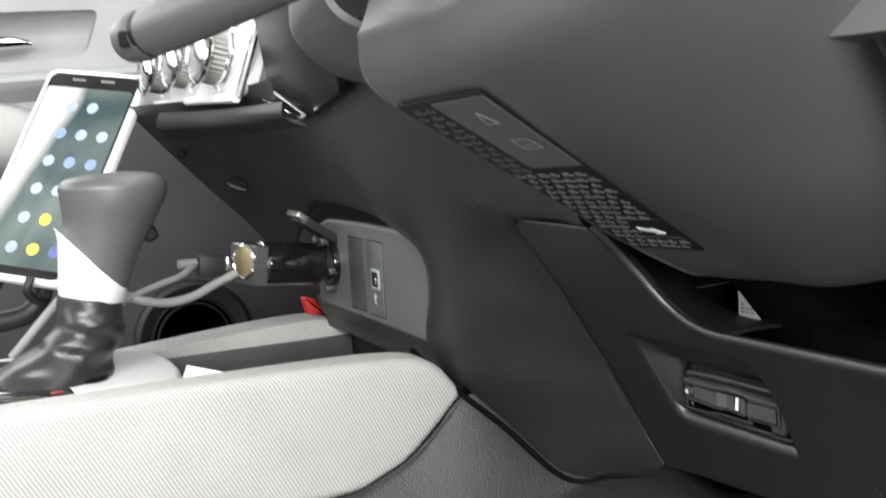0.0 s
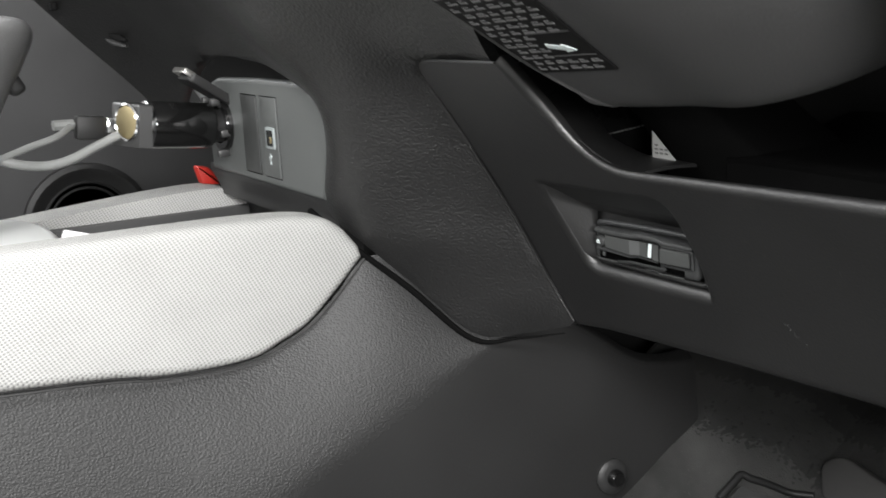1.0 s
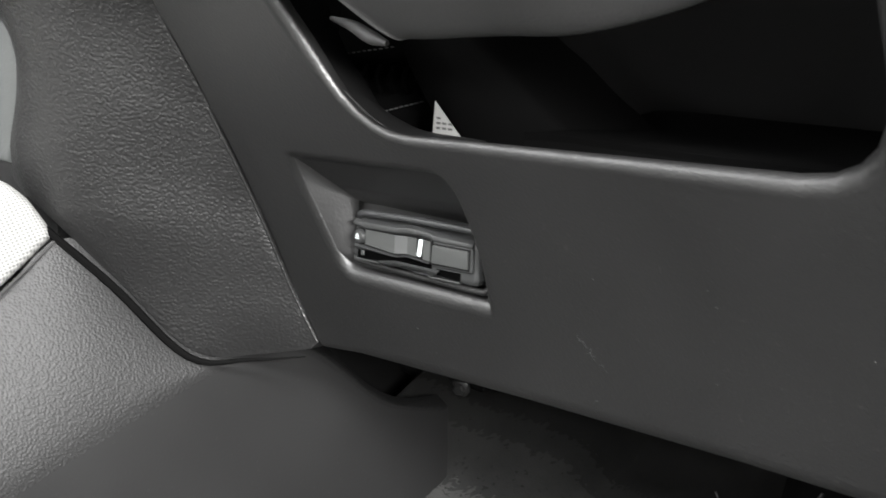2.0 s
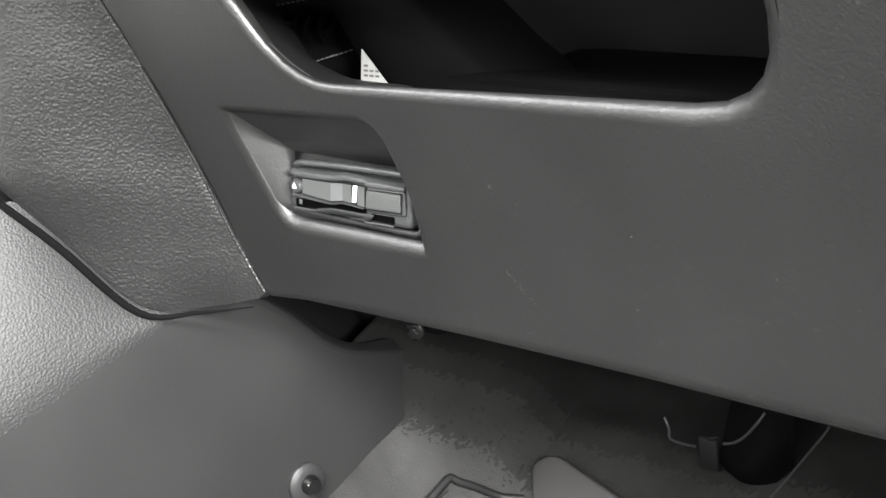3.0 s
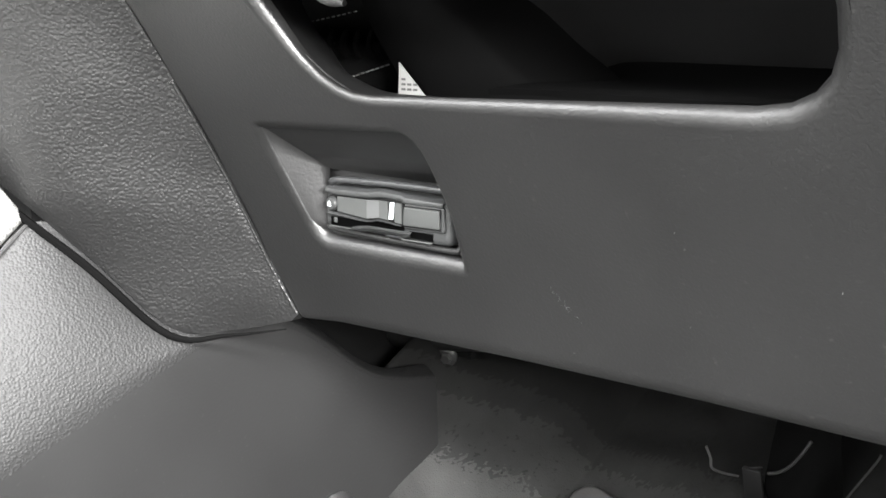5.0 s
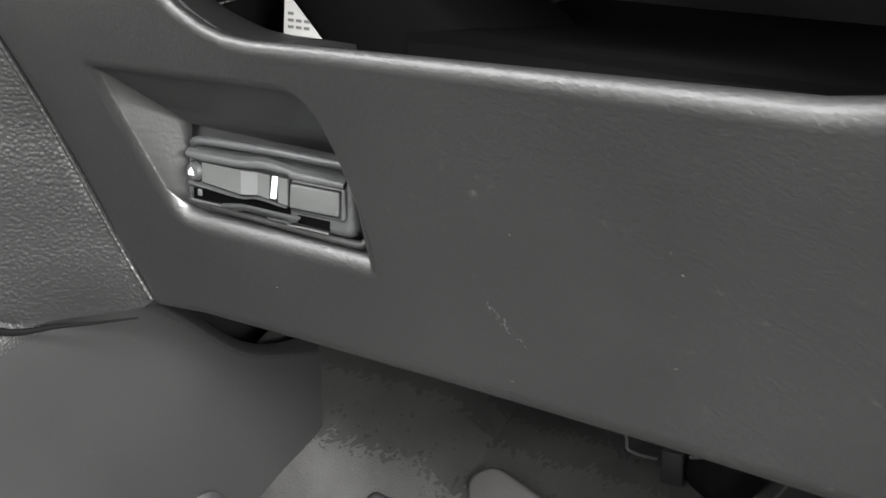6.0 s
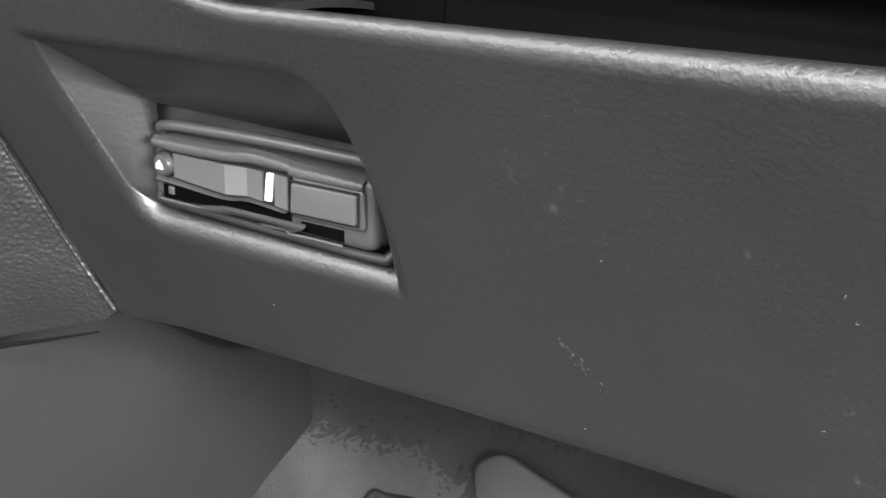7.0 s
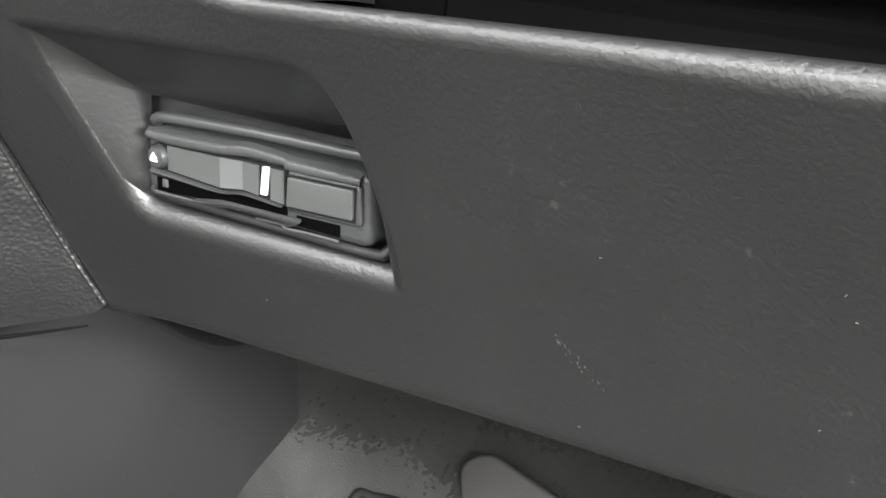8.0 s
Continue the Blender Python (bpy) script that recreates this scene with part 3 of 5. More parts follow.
# gloss trim with its chrome strips, and the band under the climate controls
m_gl = frame_of((0, -0.1475, 0.200), (1, 0, 0), (0, -1, -0.2))
gloss = part("gloss_trim", prism(rounded([(-0.203, 0.002), (-0.158, -0.013), (-0.098, 0.0), (-0.088, 0.050), (-0.188, 0.050), (-0.196, 0.020)], [0.002, 0.003, 0.004, 0.003, 0.003, 0.006]), 0.004, m_gl, 0.0008), PIANO, dashboard, "piano black trim piece")
for pts in (((-0.205, -0.1545, 0.1995), (-0.180, -0.1540, 0.1940), (-0.153, -0.1535, 0.1880)), ((-0.184, -0.1545, 0.2025), (-0.165, -0.1540, 0.1960), (-0.146, -0.1535, 0.1895)), ((-0.154, -0.1535, 0.1880), (-0.149, -0.1535, 0.1880), (-0.145, -0.1535, 0.1895))):
    part("chrome_strip", tube(pts, 0.0010, 8, 4), CHROME, dashboard, "bright chrome strip")
part("gloss_band", loft([[(-0.165, -0.156, 0.1965), (-0.22, -0.166, 0.1960), (-0.28, -0.172, 0.1965), (-0.335, -0.184, 0.1980)], [(-0.160, -0.158, 0.190), (-0.215, -0.1665, 0.189), (-0.28, -0.173, 0.189), (-0.34, -0.186, 0.190)], [(-0.152, -0.150, 0.1845), (-0.21, -0.160, 0.1825), (-0.28, -0.167, 0.1815), (-0.345, -0.180, 0.1815)]], 6, 6, thick=-0.002), SATIN, dashboard, "curved black band", 60)
# lower edge of the instrument housing beside the column
cluster = loft([
    [(-0.060, -0.165, 0.33), (-0.061, -0.180, 0.260), (-0.062, -0.1865, 0.226), (-0.060, -0.185, 0.213), (-0.052, -0.177, 0.2035), (-0.030, -0.171, 0.199), (0.010, -0.163, 0.196), (0.060, -0.152, 0.188)],
    [(-0.030, -0.185, 0.33), (-0.030, -0.196, 0.260), (-0.030, -0.202, 0.226), (-0.028, -0.200, 0.216), (-0.022, -0.193, 0.208), (-0.005, -0.187, 0.204), (0.025, -0.178, 0.200), (0.070, -0.165, 0.192)],
    [(0.010, -0.190, 0.33), (0.010, -0.200, 0.265), (0.010, -0.205, 0.235), (0.012, -0.204, 0.226), (0.018, -0.200, 0.219), (0.030, -0.194, 0.214), (0.050, -0.186, 0.210), (0.080, -0.175, 0.204)],
], 5, 6, thick=-0.003)
bmesh.ops.translate(cluster, vec=(0.011, 0.004, 0.004), verts=cluster.verts)
part("instrument_housing", cluster, SHROUD, dashboard, "rounded grey instrument housing", smooth=60)
# lining of the space behind the panel, with closing sheets added to stop light leaks
part("top_closing", box((0.75, 0.37, 0.006), Matrix.Translation((-0.61, 0.185, 0.34))), CAVITY, dashboard)
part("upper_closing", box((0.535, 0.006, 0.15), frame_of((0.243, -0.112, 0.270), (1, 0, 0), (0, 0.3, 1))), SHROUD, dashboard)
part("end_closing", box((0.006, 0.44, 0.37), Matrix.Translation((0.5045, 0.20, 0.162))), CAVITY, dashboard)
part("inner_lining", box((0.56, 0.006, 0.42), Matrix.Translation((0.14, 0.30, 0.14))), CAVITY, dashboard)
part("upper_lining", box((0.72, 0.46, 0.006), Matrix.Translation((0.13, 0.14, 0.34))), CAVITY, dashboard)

# ---------------------------------------------------------------- card reader
reader = thing("card_reader", (0.0035, -0.002, 0.0235), "black plastic toll card reader with round eject button", "card reader")


def plate(x0, x1, z0, z1, y0, y1, bevel=0.0006, slope=0.0):
    """A block of the reader's front between two depths."""
    bm = box((x1 - x0, y0 - y1, z1 - z0), Matrix.Translation(((x0 + x1) / 2, (y0 + y1) / 2, (z0 + z1) / 2)), bevel)
    if slope:
        for v in bm.verts:
            v.co.y += slope * (v.co.x - x0)
    return bm


m_front = Matrix(((1, 0, 0, 0), (0, 0, -1, 0), (0, 1, 0, 0), (0, 0, 0, 1)))
MM = 0.001


def strip(cols, thick=0.001):
    """A folded strip of straight facets; cols: (x, lower z, upper z, y) in millimetres."""
    bm = bmesh.new()
    rows = [(bm.verts.new((x * MM, y * MM, a * MM)), bm.verts.new((x * MM, y * MM, b * MM))) for x, a, b, y in cols]
    for p, q in zip(rows, rows[1:]):
        bm.faces.new((p[0], q[0], q[1], p[1]))
    g = bmesh.ops.extrude_face_region(bm, geom=bm.faces[:])
    bmesh.ops.translate(bm, vec=(0, thick, 0), verts=[v for v in g["geom"] if isinstance(v, bmesh.types.BMVert)])
    return bm


def sheet(points, y0, y1, bevel=0.0, r=0.0):
    """A flat block from an outline in millimetres between two depths."""
    pts = [(x * MM, z * MM) for x, z in points]
    pts = rounded(pts, r) if r else pts
    return prism(pts, (y0 - y1) * MM, Matrix.Translation((0, y0 * MM, 0)) @ m_front, bevel, 3)


part("shell", sheet([(-30.8, 24.0), (37.4, 24.4), (36.4, 41.6), (-29.6, 40.4)], 0, -8.5, 0.0022, 0.0042), READER, reader)
frame_cols = [(-28.4, 37.5, 40.0), (-22.0, 36.9, 40.3), (-5.0, 37.6, 40.9), (3.1, 38.5, 42.0), (14.0, 38.7, 41.4), (15.8, 37.7, 41.1), (34.6, 38.2, 40.9)]
part("upper_frame", loft([[(x * MM, -0.0086, (b + 0.2) * MM) for x, a, b in frame_cols], [(x * MM, -0.0099, (0.3 * a + 0.7 * b) * MM) for x, a, b in frame_cols],
                          [(x * MM, -0.0100, (0.8 * a + 0.2 * b) * MM) for x, a, b in frame_cols], [(x * MM, -0.0088, a * MM) for x, a, b in frame_cols]], 4, 4), READER, reader, "rounded upper frame", 60)
part("lower_frame", loft([[(-28.2 * MM, -0.0088, 30.2 * MM), (-22.5 * MM, -0.0090, 30.2 * MM), (-5.6 * MM, -0.0090, 29.3 * MM), (2.6 * MM, -0.0096, 30.7 * MM), (13.6 * MM, -0.0096, 29.9 * MM)],
                          [(-28.2 * MM, -0.0096, 29.3 * MM), (-22.5 * MM, -0.0100, 29.4 * MM), (-5.6 * MM, -0.0100, 28.8 * MM), (2.6 * MM, -0.0108, 30.2 * MM), (13.6 * MM, -0.0106, 29.6 * MM)],
                          [(-28.2 * MM, -0.0088, 28.3 * MM), (-22.5 * MM, -0.0088, 28.5 * MM), (-5.6 * MM, -0.0088, 28.5 * MM), (2.6 * MM, -0.0096, 30.0 * MM), (13.6 * MM, -0.0094, 29.5 * MM)]], 4, 4), READER, reader, "", 60)
part("brow", tube([(-0.0292, -0.0046, 0.0395), (-0.0288, -0.0062, 0.0414), (-0.0255, -0.0069, 0.0425), (-0.0200, -0.0070, 0.0430), (0.005, -0.0070, 0.0440), (0.0345, -0.0068, 0.0444), (0.0360, -0.0050, 0.0442)], 0.0014, 12, 6), READERBAR, reader, "smooth rounded top bar")
m_btn = frame_of((-0.0249, -0.0085, 0.0336), (1, 0, 0), (0, -1, 0))
part("button_well", lathe([(0.0034, 0), (0.0034, 0.0006)], m_btn, 28), CAVITY, reader, "", 0)
button = part("eject_button", lathe([(0.0029, 0.0004), (0.0029, 0.0012), (0.0024, 0.0021), (0.0012, 0.0023)], m_btn, 28), READER, reader, "round eject button with a white symbol")
m_sym = m_btn @ Matrix.Translation((-0.0003, 0, 0.0022))
part("symbol", merge(prism([(-0.0012, -0.0002), (0.0012, -0.0002), (0, 0.0013)], 0.0002, m_sym), prism([(-0.0012, -0.0010), (0.0012, -0.0010), (0.0012, -0.0005), (-0.0012, -0.0005)], 0.0002, m_sym)), WHITE, button, "white eject symbol", 0)
part("groove", strip([(-22.4, 30.3, 37.1, -8.9), (-5.2, 29.4, 37.6, -9.0), (2.6, 30.9, 38.4, -10.0), (14.5, 29.9, 38.5, -9.8)]), CAVITY, reader, "dark groove round the cover", 0)
part("front_cover", merge(strip([(-22.0, 30.8, 36.7, -9.4), (-5.25, 29.9, 37.1, -9.5)]), strip([(2.65, 31.4, 37.95, -10.5), (7.2, 31.0, 37.95, -10.5)]), strip([(10.7, 30.7, 37.95, -10.4), (14.1, 30.4, 37.95, -10.3)])), READERCOVER, reader, "slim grey front cover with a raised wave", 0)
# the light caught by this tilted facet is put into its colour
part("window", strip([(-5.25, 29.9, 37.1, -9.5), (2.65, 31.4, 37.95, -10.5)]), READERLIT, reader, "sloping status window in a painted lit tone", 0)
part("marker", sheet([(7.9, 31.5), (9.5, 31.55), (10.2, 38.0), (8.7, 37.95)], -9.6, -10.7, 0.0001), WHITE, reader, "white vertical marker bar")
part("end_frame", sheet([(14.2, 28.9), (35.0, 29.5), (34.6, 38.7), (14.9, 38.3)], -8.3, -9.6, 0.0006, 0.0014), READER, reader)
part("end_groove", sheet([(14.6, 29.5), (33.5, 30.2), (33.6, 38.0), (15.0, 37.4)], -9.4, -9.75), CAVITY, reader, "", 0)
part("end_cover", sheet([(15.0, 30.1), (33.0, 30.8), (33.1, 37.5), (15.4, 36.9)], -9.5, -10.4, 0.0003, 0.0006), READERCOVER, reader, "square grey end cover")
part("card_slot", sheet([(-26.6, 24.8), (-18.5, 25.2), (-11.2, 25.7), (-2.5, 26.7), (6.5, 27.2), (14.0, 27.2), (14.0, 29.4), (2.9, 30.1), (-5.8, 28.6), (-21.2, 28.4), (-26.6, 28.2)], -8.3, -8.75), SLOT, reader, "dark card slot", 0)
part("card_slot", sheet([(16.8, 25.6), (28.6, 25.6), (28.7, 28.4), (16.8, 28.0)], -8.3, -8.75), SLOT, reader, "dark end of the card slot", 0)
LIP = [(-11.6, 25.9), (-7.0, 26.7), (-2.5, 27.3), (6.5, 27.5), (14.5, 27.7), (19.5, 27.9)]
RIDGE = [(-11.4, 24.9), (-6.5, 25.1), (-1.5, 26.0), (6.5, 26.4), (12.5, 25.9), (14.5, 25.0)]
part("slot_lip", loft([[(x * MM, -0.0104, z * MM) for x, z in LIP], [(x * MM, -0.0109, (z - 0.35) * MM) for x, z in LIP], [(x * MM, -0.0093, z * MM) for x, z in RIDGE]], 5, 4, thick=-0.0004), READER, reader, "thin wavy lip of the card slot", 60)
# thin pale tube painted in as the lip's highlight
part("lip_highlight", tube([(x * MM, -0.0108, (z + 0.05) * MM) for x, z in LIP], 0.00022, 8, 5), READERLIT, reader, "pale line painting the highlight on the lip")
part("ridge", tube([(x * MM, -0.0090, z * MM) for x, z in [(-27.2, 24.4), (-17.5, 24.6)] + RIDGE[1:5] + [(13.6, 24.5), (19.5, 24.7), (28.5, 24.9)]], 0.00032, 8, 5), READERCOVER, reader, "fine moulded ridge")
part("slot_pin", plate(-0.0245, -0.0228, 0.0261, 0.0281, -0.0080, -0.0092, 0.0002), READERCOVER, reader)
# fine lighter tube that paints a glint on the groove
part("groove_glint", tube([(0.0050, -0.0088, 0.0247), (0.0138, -0.0088, 0.0250)], 0.0003, 6, 3), READERBAR, reader)
part("gasket", tube([(-0.0316, -0.0040, 0.0270), (-0.0312, -0.0050, 0.0240), (-0.0285, -0.0055, 0.0226), (0.0, -0.0058, 0.0226), (0.0340, -0.0060, 0.0228), (0.0388, -0.0055, 0.0238), (0.0400, -0.0040, 0.0262)], 0.0012, 10, 6), DARK, reader, "black rubber gasket")

# ---------------------------------------------------------------- steering column
column = thing("steering_column", (0.12, -0.1, 0.13), "dark grey plastic steering column cover with a printed label underneath", "steering column")
AX = Vector((0, -0.850, 0.527)).normalized()
UN = Vector((0, -0.527, -0.850)).normalized()   # out of the underside


TILT = 0.06


def ring(s, w, up, d, cx=0.120, bulge=0.0):
    """A section of the cover at s along the column: half width w, up to the top, d to the sloping underside."""
    c = Vector((cx, -0.115, 0.1875)) + AX * s
    at = lambda x: -d + TILT * (x + w)
    shape = [(-w, at(-w) + 0.004), (-w + 0.0015, at(-w)), (-0.5 * w, at(-0.5 * w)), (-0.1 * w, at(-0.1 * w)), (0.35 * w, at(0.35 * w) + 0.009), (0.75 * w, at(0.75 * w) + 0.027), (w, 0.3 * up),
             (0.95 * w, 0.7 * up), (0.6 * w, up), (0.0, up), (-0.6 * w, up), (-0.95 * w - bulge, 0.6 * up), (-w - 0.6 * bulge, 0.01)]
    wide = 1.0 + 0.9 * max(0.0, s)
    return [c + Vector((x * wide if x > 0.3 * w else x, 0, 0)) - UN * h for x, h in shape]


shroud = loft([ring(-0.094, 0.066, 0.06, 0.030, 0.112), ring(-0.088, 0.074, 0.08, 0.0362, 0.1155), ring(-0.05, 0.083, 0.08, 0.0372, 0.1205), ring(0.0, 0.077, 0.082, 0.0368), ring(0.05, 0.077, 0.085, 0.0362, 0.1205, 0.004),
               ring(0.078, 0.075, 0.08, 0.034, 0.1205, 0.012), ring(0.092, 0.066, 0.065, 0.024, 0.1205, 0.016)], 5, 6, closed=True)
part("lower_cover", shroud, SHROUD, column, smooth=60)
L_N = (UN + Vector((TILT, 0, 0))).normalized()
m_lab = frame_of(Vector((0.0375, -0.0875, 0.1275)) + L_N * 0.0008, (1, 0, 0), L_N)   # x across, y towards the driver, z out


def on_label(u, v):
    """A place on the tapered label: u across, v from the dash end to the driver's end."""
    return (0.0010 + 0.0090 * v + u * (0.0384 + 0.0150 * v), 0.122 * v)


def label_block(u0, u1, v0, v1, h, lift):
    return prism([on_label(u0, v0), on_label(u1, v0), on_label(u1, v1), on_label(u0, v1)], h, m_lab @ Matrix.Translation((0, 0, lift)))


label = part("label_plate", label_block(0.0, 1.0, 0.0, 1.0, 0.0008, 0.0), LABELBASE, column, "black printed instruction label", 0)
part("picture_field", label_block(0.40, 0.99, 0.60, 0.985, 0.0003, 0.0008), GREYFIELD, label, "grey field with two small signs", 0)


def label_print(lower):
    """Rows of unreadable small print as pale bars, in the lower or the upper half."""
    rng = random.Random(4)
    bits = []
    for r in range(26):
        v = 0.02 + r * 0.037
        for c in range(6):
            u = 0.03 + c * 0.15 + (0.06 if r % 2 else 0)
            if u > 0.88 or (u > 0.27 and v > 0.57) or (u > 0.45 and 0.06 < v < 0.24):
                continue
            w = rng.uniform(0.08, 0.13)
            if (v < 0.57) == lower:
                bits.append(label_block(u, u + w, v, v + 0.009, 0.0002, 0.0008))
                bits.append(label_block(u + w * 0.1, u + w * rng.uniform(0.5, 0.9), v + 0.016, v + 0.020, 0.0002, 0.0008))
    return merge(*bits)


part("print", label_print(True), GREYPRINT, label, "pale rows of small print", 0)
part("print", label_print(False), FAINTPRINT, label, "faint rows of small print", 0)
for v in (0.10, 0.235):
    part("rule", label_block(0.46, 0.98, v, v + 0.004, 0.0002, 0.0008), FAINTPRINT, label, "", 0)
ax_, ay_ = on_label(0.68, 0.15)
part("arrow", prism([(-0.006, -0.0014), (0.001, -0.0014), (0.001, -0.0030), (0.0060, 0.0), (0.001, 0.0030), (0.001, 0.0014), (-0.006, 0.0014)], 0.0003, m_lab @ pose(ax_, ay_, 0.0008, 0, 0, -20)), WHITE, label, "white arrow", 0)
ax_, ay_ = on_label(0.72, 0.88)
m_ic = m_lab @ Matrix.Translation((ax_, ay_, 0.0011))
part("sign", merge(prism([(-0.004, -0.003), (0.004, -0.003), (0.004, -0.0024), (-0.004, -0.0024)], 0.0002, m_ic), prism([(-0.004, -0.003), (-0.0033, -0.003), (0.0, 0.004), (-0.0004, 0.0046)], 0.0002, m_ic), prism([(0.004, -0.003), (0.0033, -0.003), (0.0, 0.004), (0.0004, 0.0046)], 0.0002, m_ic)), GREYPRINT, label, "small warning triangle", 0)
ax_, ay_ = on_label(0.76, 0.74)
m_ic = m_lab @ Matrix.Translation((ax_, ay_, 0.0011))
part("sign", merge(*[prism([(a, b), (c, b), (c, d), (a, d)], 0.0002, m_ic) for a, b, c, d in ((-0.005, -0.0034, 0.005, -0.0028), (-0.005, 0.0028, 0.005, 0.0034), (-0.005, -0.0034, -0.0044, 0.0034), (0.0044, -0.0034, 0.005, 0.0034), (-0.0025, -0.0012, 0.0025, -0.0006))]), GREYPRINT, label, "small framed sign", 0)

# ---------------------------------------------------------------- wiper stalk
stalk = thing("wiper_stalk", (0.07, -0.2, 0.25), "dark grey plastic wiper stalk beside the steering column", "wiper stalk")
s_dir = (Vector((-0.042, -0.2585, 0.2245)) - Vector((0.078, -0.212, 0.2390)))
part("stem", tube([Vector((0.078, -0.212, 0.2390)) + s_dir * t for t in (0, 0.35, 0.7, 0.86)], 0.008, 16, 6, radii=[0.0075, 0.0085, 0.0095, 0.0092]), SHROUD, stalk)
part("knob", tube([Vector((0.078, -0.212, 0.2390)) + s_dir * t for t in (0.89, 0.93, 0.98, 1.0)], 0.008, 16, 4, radii=[0.009, 0.0095, 0.0085, 0.006]), SHROUD, stalk, "ridged rotary end knob")
part("slot_mark", box((0.004, 0.012, 0.006), Matrix.Translation(Vector((0.078, -0.212, 0.2390)) + s_dir * 0.955 + Vector((0.0090, -0.0018, -0.0007))), 0.001), CAVITY, stalk, "dark slot in the end knob")
part("gap_ring", tube([Vector((0.078, -0.212, 0.2390)) + s_dir * t for t in (0.855, 0.895)], 0.0075, 16, 2), DARK, stalk)

# ---------------------------------------------------------------- socket panel
socket = thing("socket_panel", (-0.25, -0.08, 0.05), "grey plastic socket panel with a power socket and usb port", "socket panel")
m_sock = frame_of((-0.25, -0.0820, 0.08), (1, 0.0, 0), (0, -1, 0.05))
part("bezel", prism([(-0.082, -0.030), (0.089, -0.030), (0.096, -0.020), (0.1035, -0.008), (0.107, 0.006), (0.107, 0.019), (0.103, 0.027), (0.094, 0.0325), (0.075, 0.0345), (0.0, 0.0345), (-0.060, 0.033), (-0.078, 0.028), (-0.082, 0.018)], 0.006, m_sock, 0.0035, 5), USBPANEL, socket)
part("chin", loft([[(-0.345, -0.083, 0.053), (-0.25, -0.084, 0.054), (-0.163, -0.084, 0.054)], [(-0.345, -0.083, 0.048), (-0.25, -0.083, 0.048), (-0.163, -0.083, 0.049)], [(-0.345, -0.079, 0.038), (-0.25, -0.079, 0.038), (-0.163, -0.078, 0.038)], [(-0.345, -0.078, 0.030), (-0.25, -0.078, 0.030), (-0.163, -0.078, 0.028)]], 6, 6, thick=-0.003), SMOOTH, socket, "", 60)
usb = part("usb_module", prism(rounded([(-0.012, -0.024), (0.012, -0.024), (0.012, 0.024), (-0.012, 0.024)], 0.001), 0.0012, m_sock @ Matrix.Translation((0.0235, 0.0, 0.0055)), 0.0004), USBPANEL, socket, "flush usb module")
for gx in (0.0235, -0.0065):
    part("gap", prism(rounded([(-0.0127, -0.0247), (0.0127, -0.0247), (0.0127, 0.0247), (-0.0127, 0.0247)], 0.001), 0.0005, m_sock @ Matrix.Translation((gx, 0.0, 0.0056))), GAPBLACK, socket, "", 0)
port = part("usb_port", prism(rounded([(-0.0062, -0.0065), (0.0062, -0.0065), (0.0062, 0.0065), (-0.0062, 0.0065)], 0.0015), 0.0008, m_sock @ Matrix.Translation((0.0255, 0.0, 0.0068)), 0.0003), PORT, usb, "pale port surround")
part("blank_cover", prism(rounded([(-0.012, -0.024), (0.012, -0.024), (0.012, 0.024), (-0.012, 0.024)], 0.001), 0.0010, m_sock @ Matrix.Translation((-0.0065, 0.0, 0.0055)), 0.0004), BLANK, socket)

# ---------------------------------------------------------------- charger
charger = thing("car_charger", (-0.30, -0.08, 0.085), "glossy black car charger plugged into the power socket", "charger")
m_ch = frame_of((-0.300, -0.098, 0.084), (1, 0, 0), (0, -1, 0.17))
part("barrel", lathe([(0.0135, 0), (0.0150, 0.002), (0.0150, 0.038), (0.0145, 0.040)], m_ch, 32), GLOSS, charger)
part("neck", lathe([(0.0095, -0.022), (0.0105, -0.016), (0.0105, 0.0)], m_ch, 24), DARK, charger)
part("rim", lathe([(0.0146, 0.040), (0.0150, 0.0405), (0.0150, 0.0430), (0.0135, 0.0440)], m_ch, 32), CHROME, charger, "chrome front rim")
head_line = [(-0.0150, 0.0), (0.0150, 0.0), (0.0145, 0.0080), (-0.0080, 0.0165), (-0.0150, 0.0165)]
part("head", prism(head_line, 0.027, m_ch @ Matrix(((1, 0, 0, 0), (0, 0, 1, -0.0135), (0, 1, 0, 0.0425), (0, 0, 0, 1))), 0.0022, 3), HEADGREY, charger, "grey bevelled head with a slanted face")
m_badge = m_ch @ frame_of((0.0035, 0.0015, 0.0546), (0, 1, 0), (0.353, 0, 0.936))
part("badge_rim", lathe([(0.0116, -0.001), (0.0118, 0.0010), (0.0108, 0.0018), (0.0100, 0.0010)], m_badge, 32), CHROME, charger, "chrome ring")
part("front_badge", lathe([(0.0102, 0.0), (0.0100, 0.0012), (0.0085, 0.0015)], m_badge, 32), BRASS, charger, "brass coloured front disc")

# ---------------------------------------------------------------- centre console
console = thing("center_console", (-0.25, -0.25, -0.25), "dark leather-sided centre console with grey fabric bolsters", "console")
PAD_TOP = [(-0.60, 0.088), (-0.32, 0.067), (-0.242, 0.0615), (-0.152, 0.0545), (-0.108, 0.0485), (-0.092, 0.0405), (-0.0815, 0.027)]
PAD_LOW = [(-0.079, 0.021), (-0.097, 0.0055), (-0.116, -0.0085), (-0.133, -0.0150), (-0.153, -0.0195), (-0.195, -0.0155), (-0.272, -0.0005), (-0.60, 0.045)]
m_side = Matrix(((0, 0, 1, 0), (1, 0, 0, 0), (0, 1, 0, 0), (0, 0, 0, 1)))   # outline (y, z), thickness along x
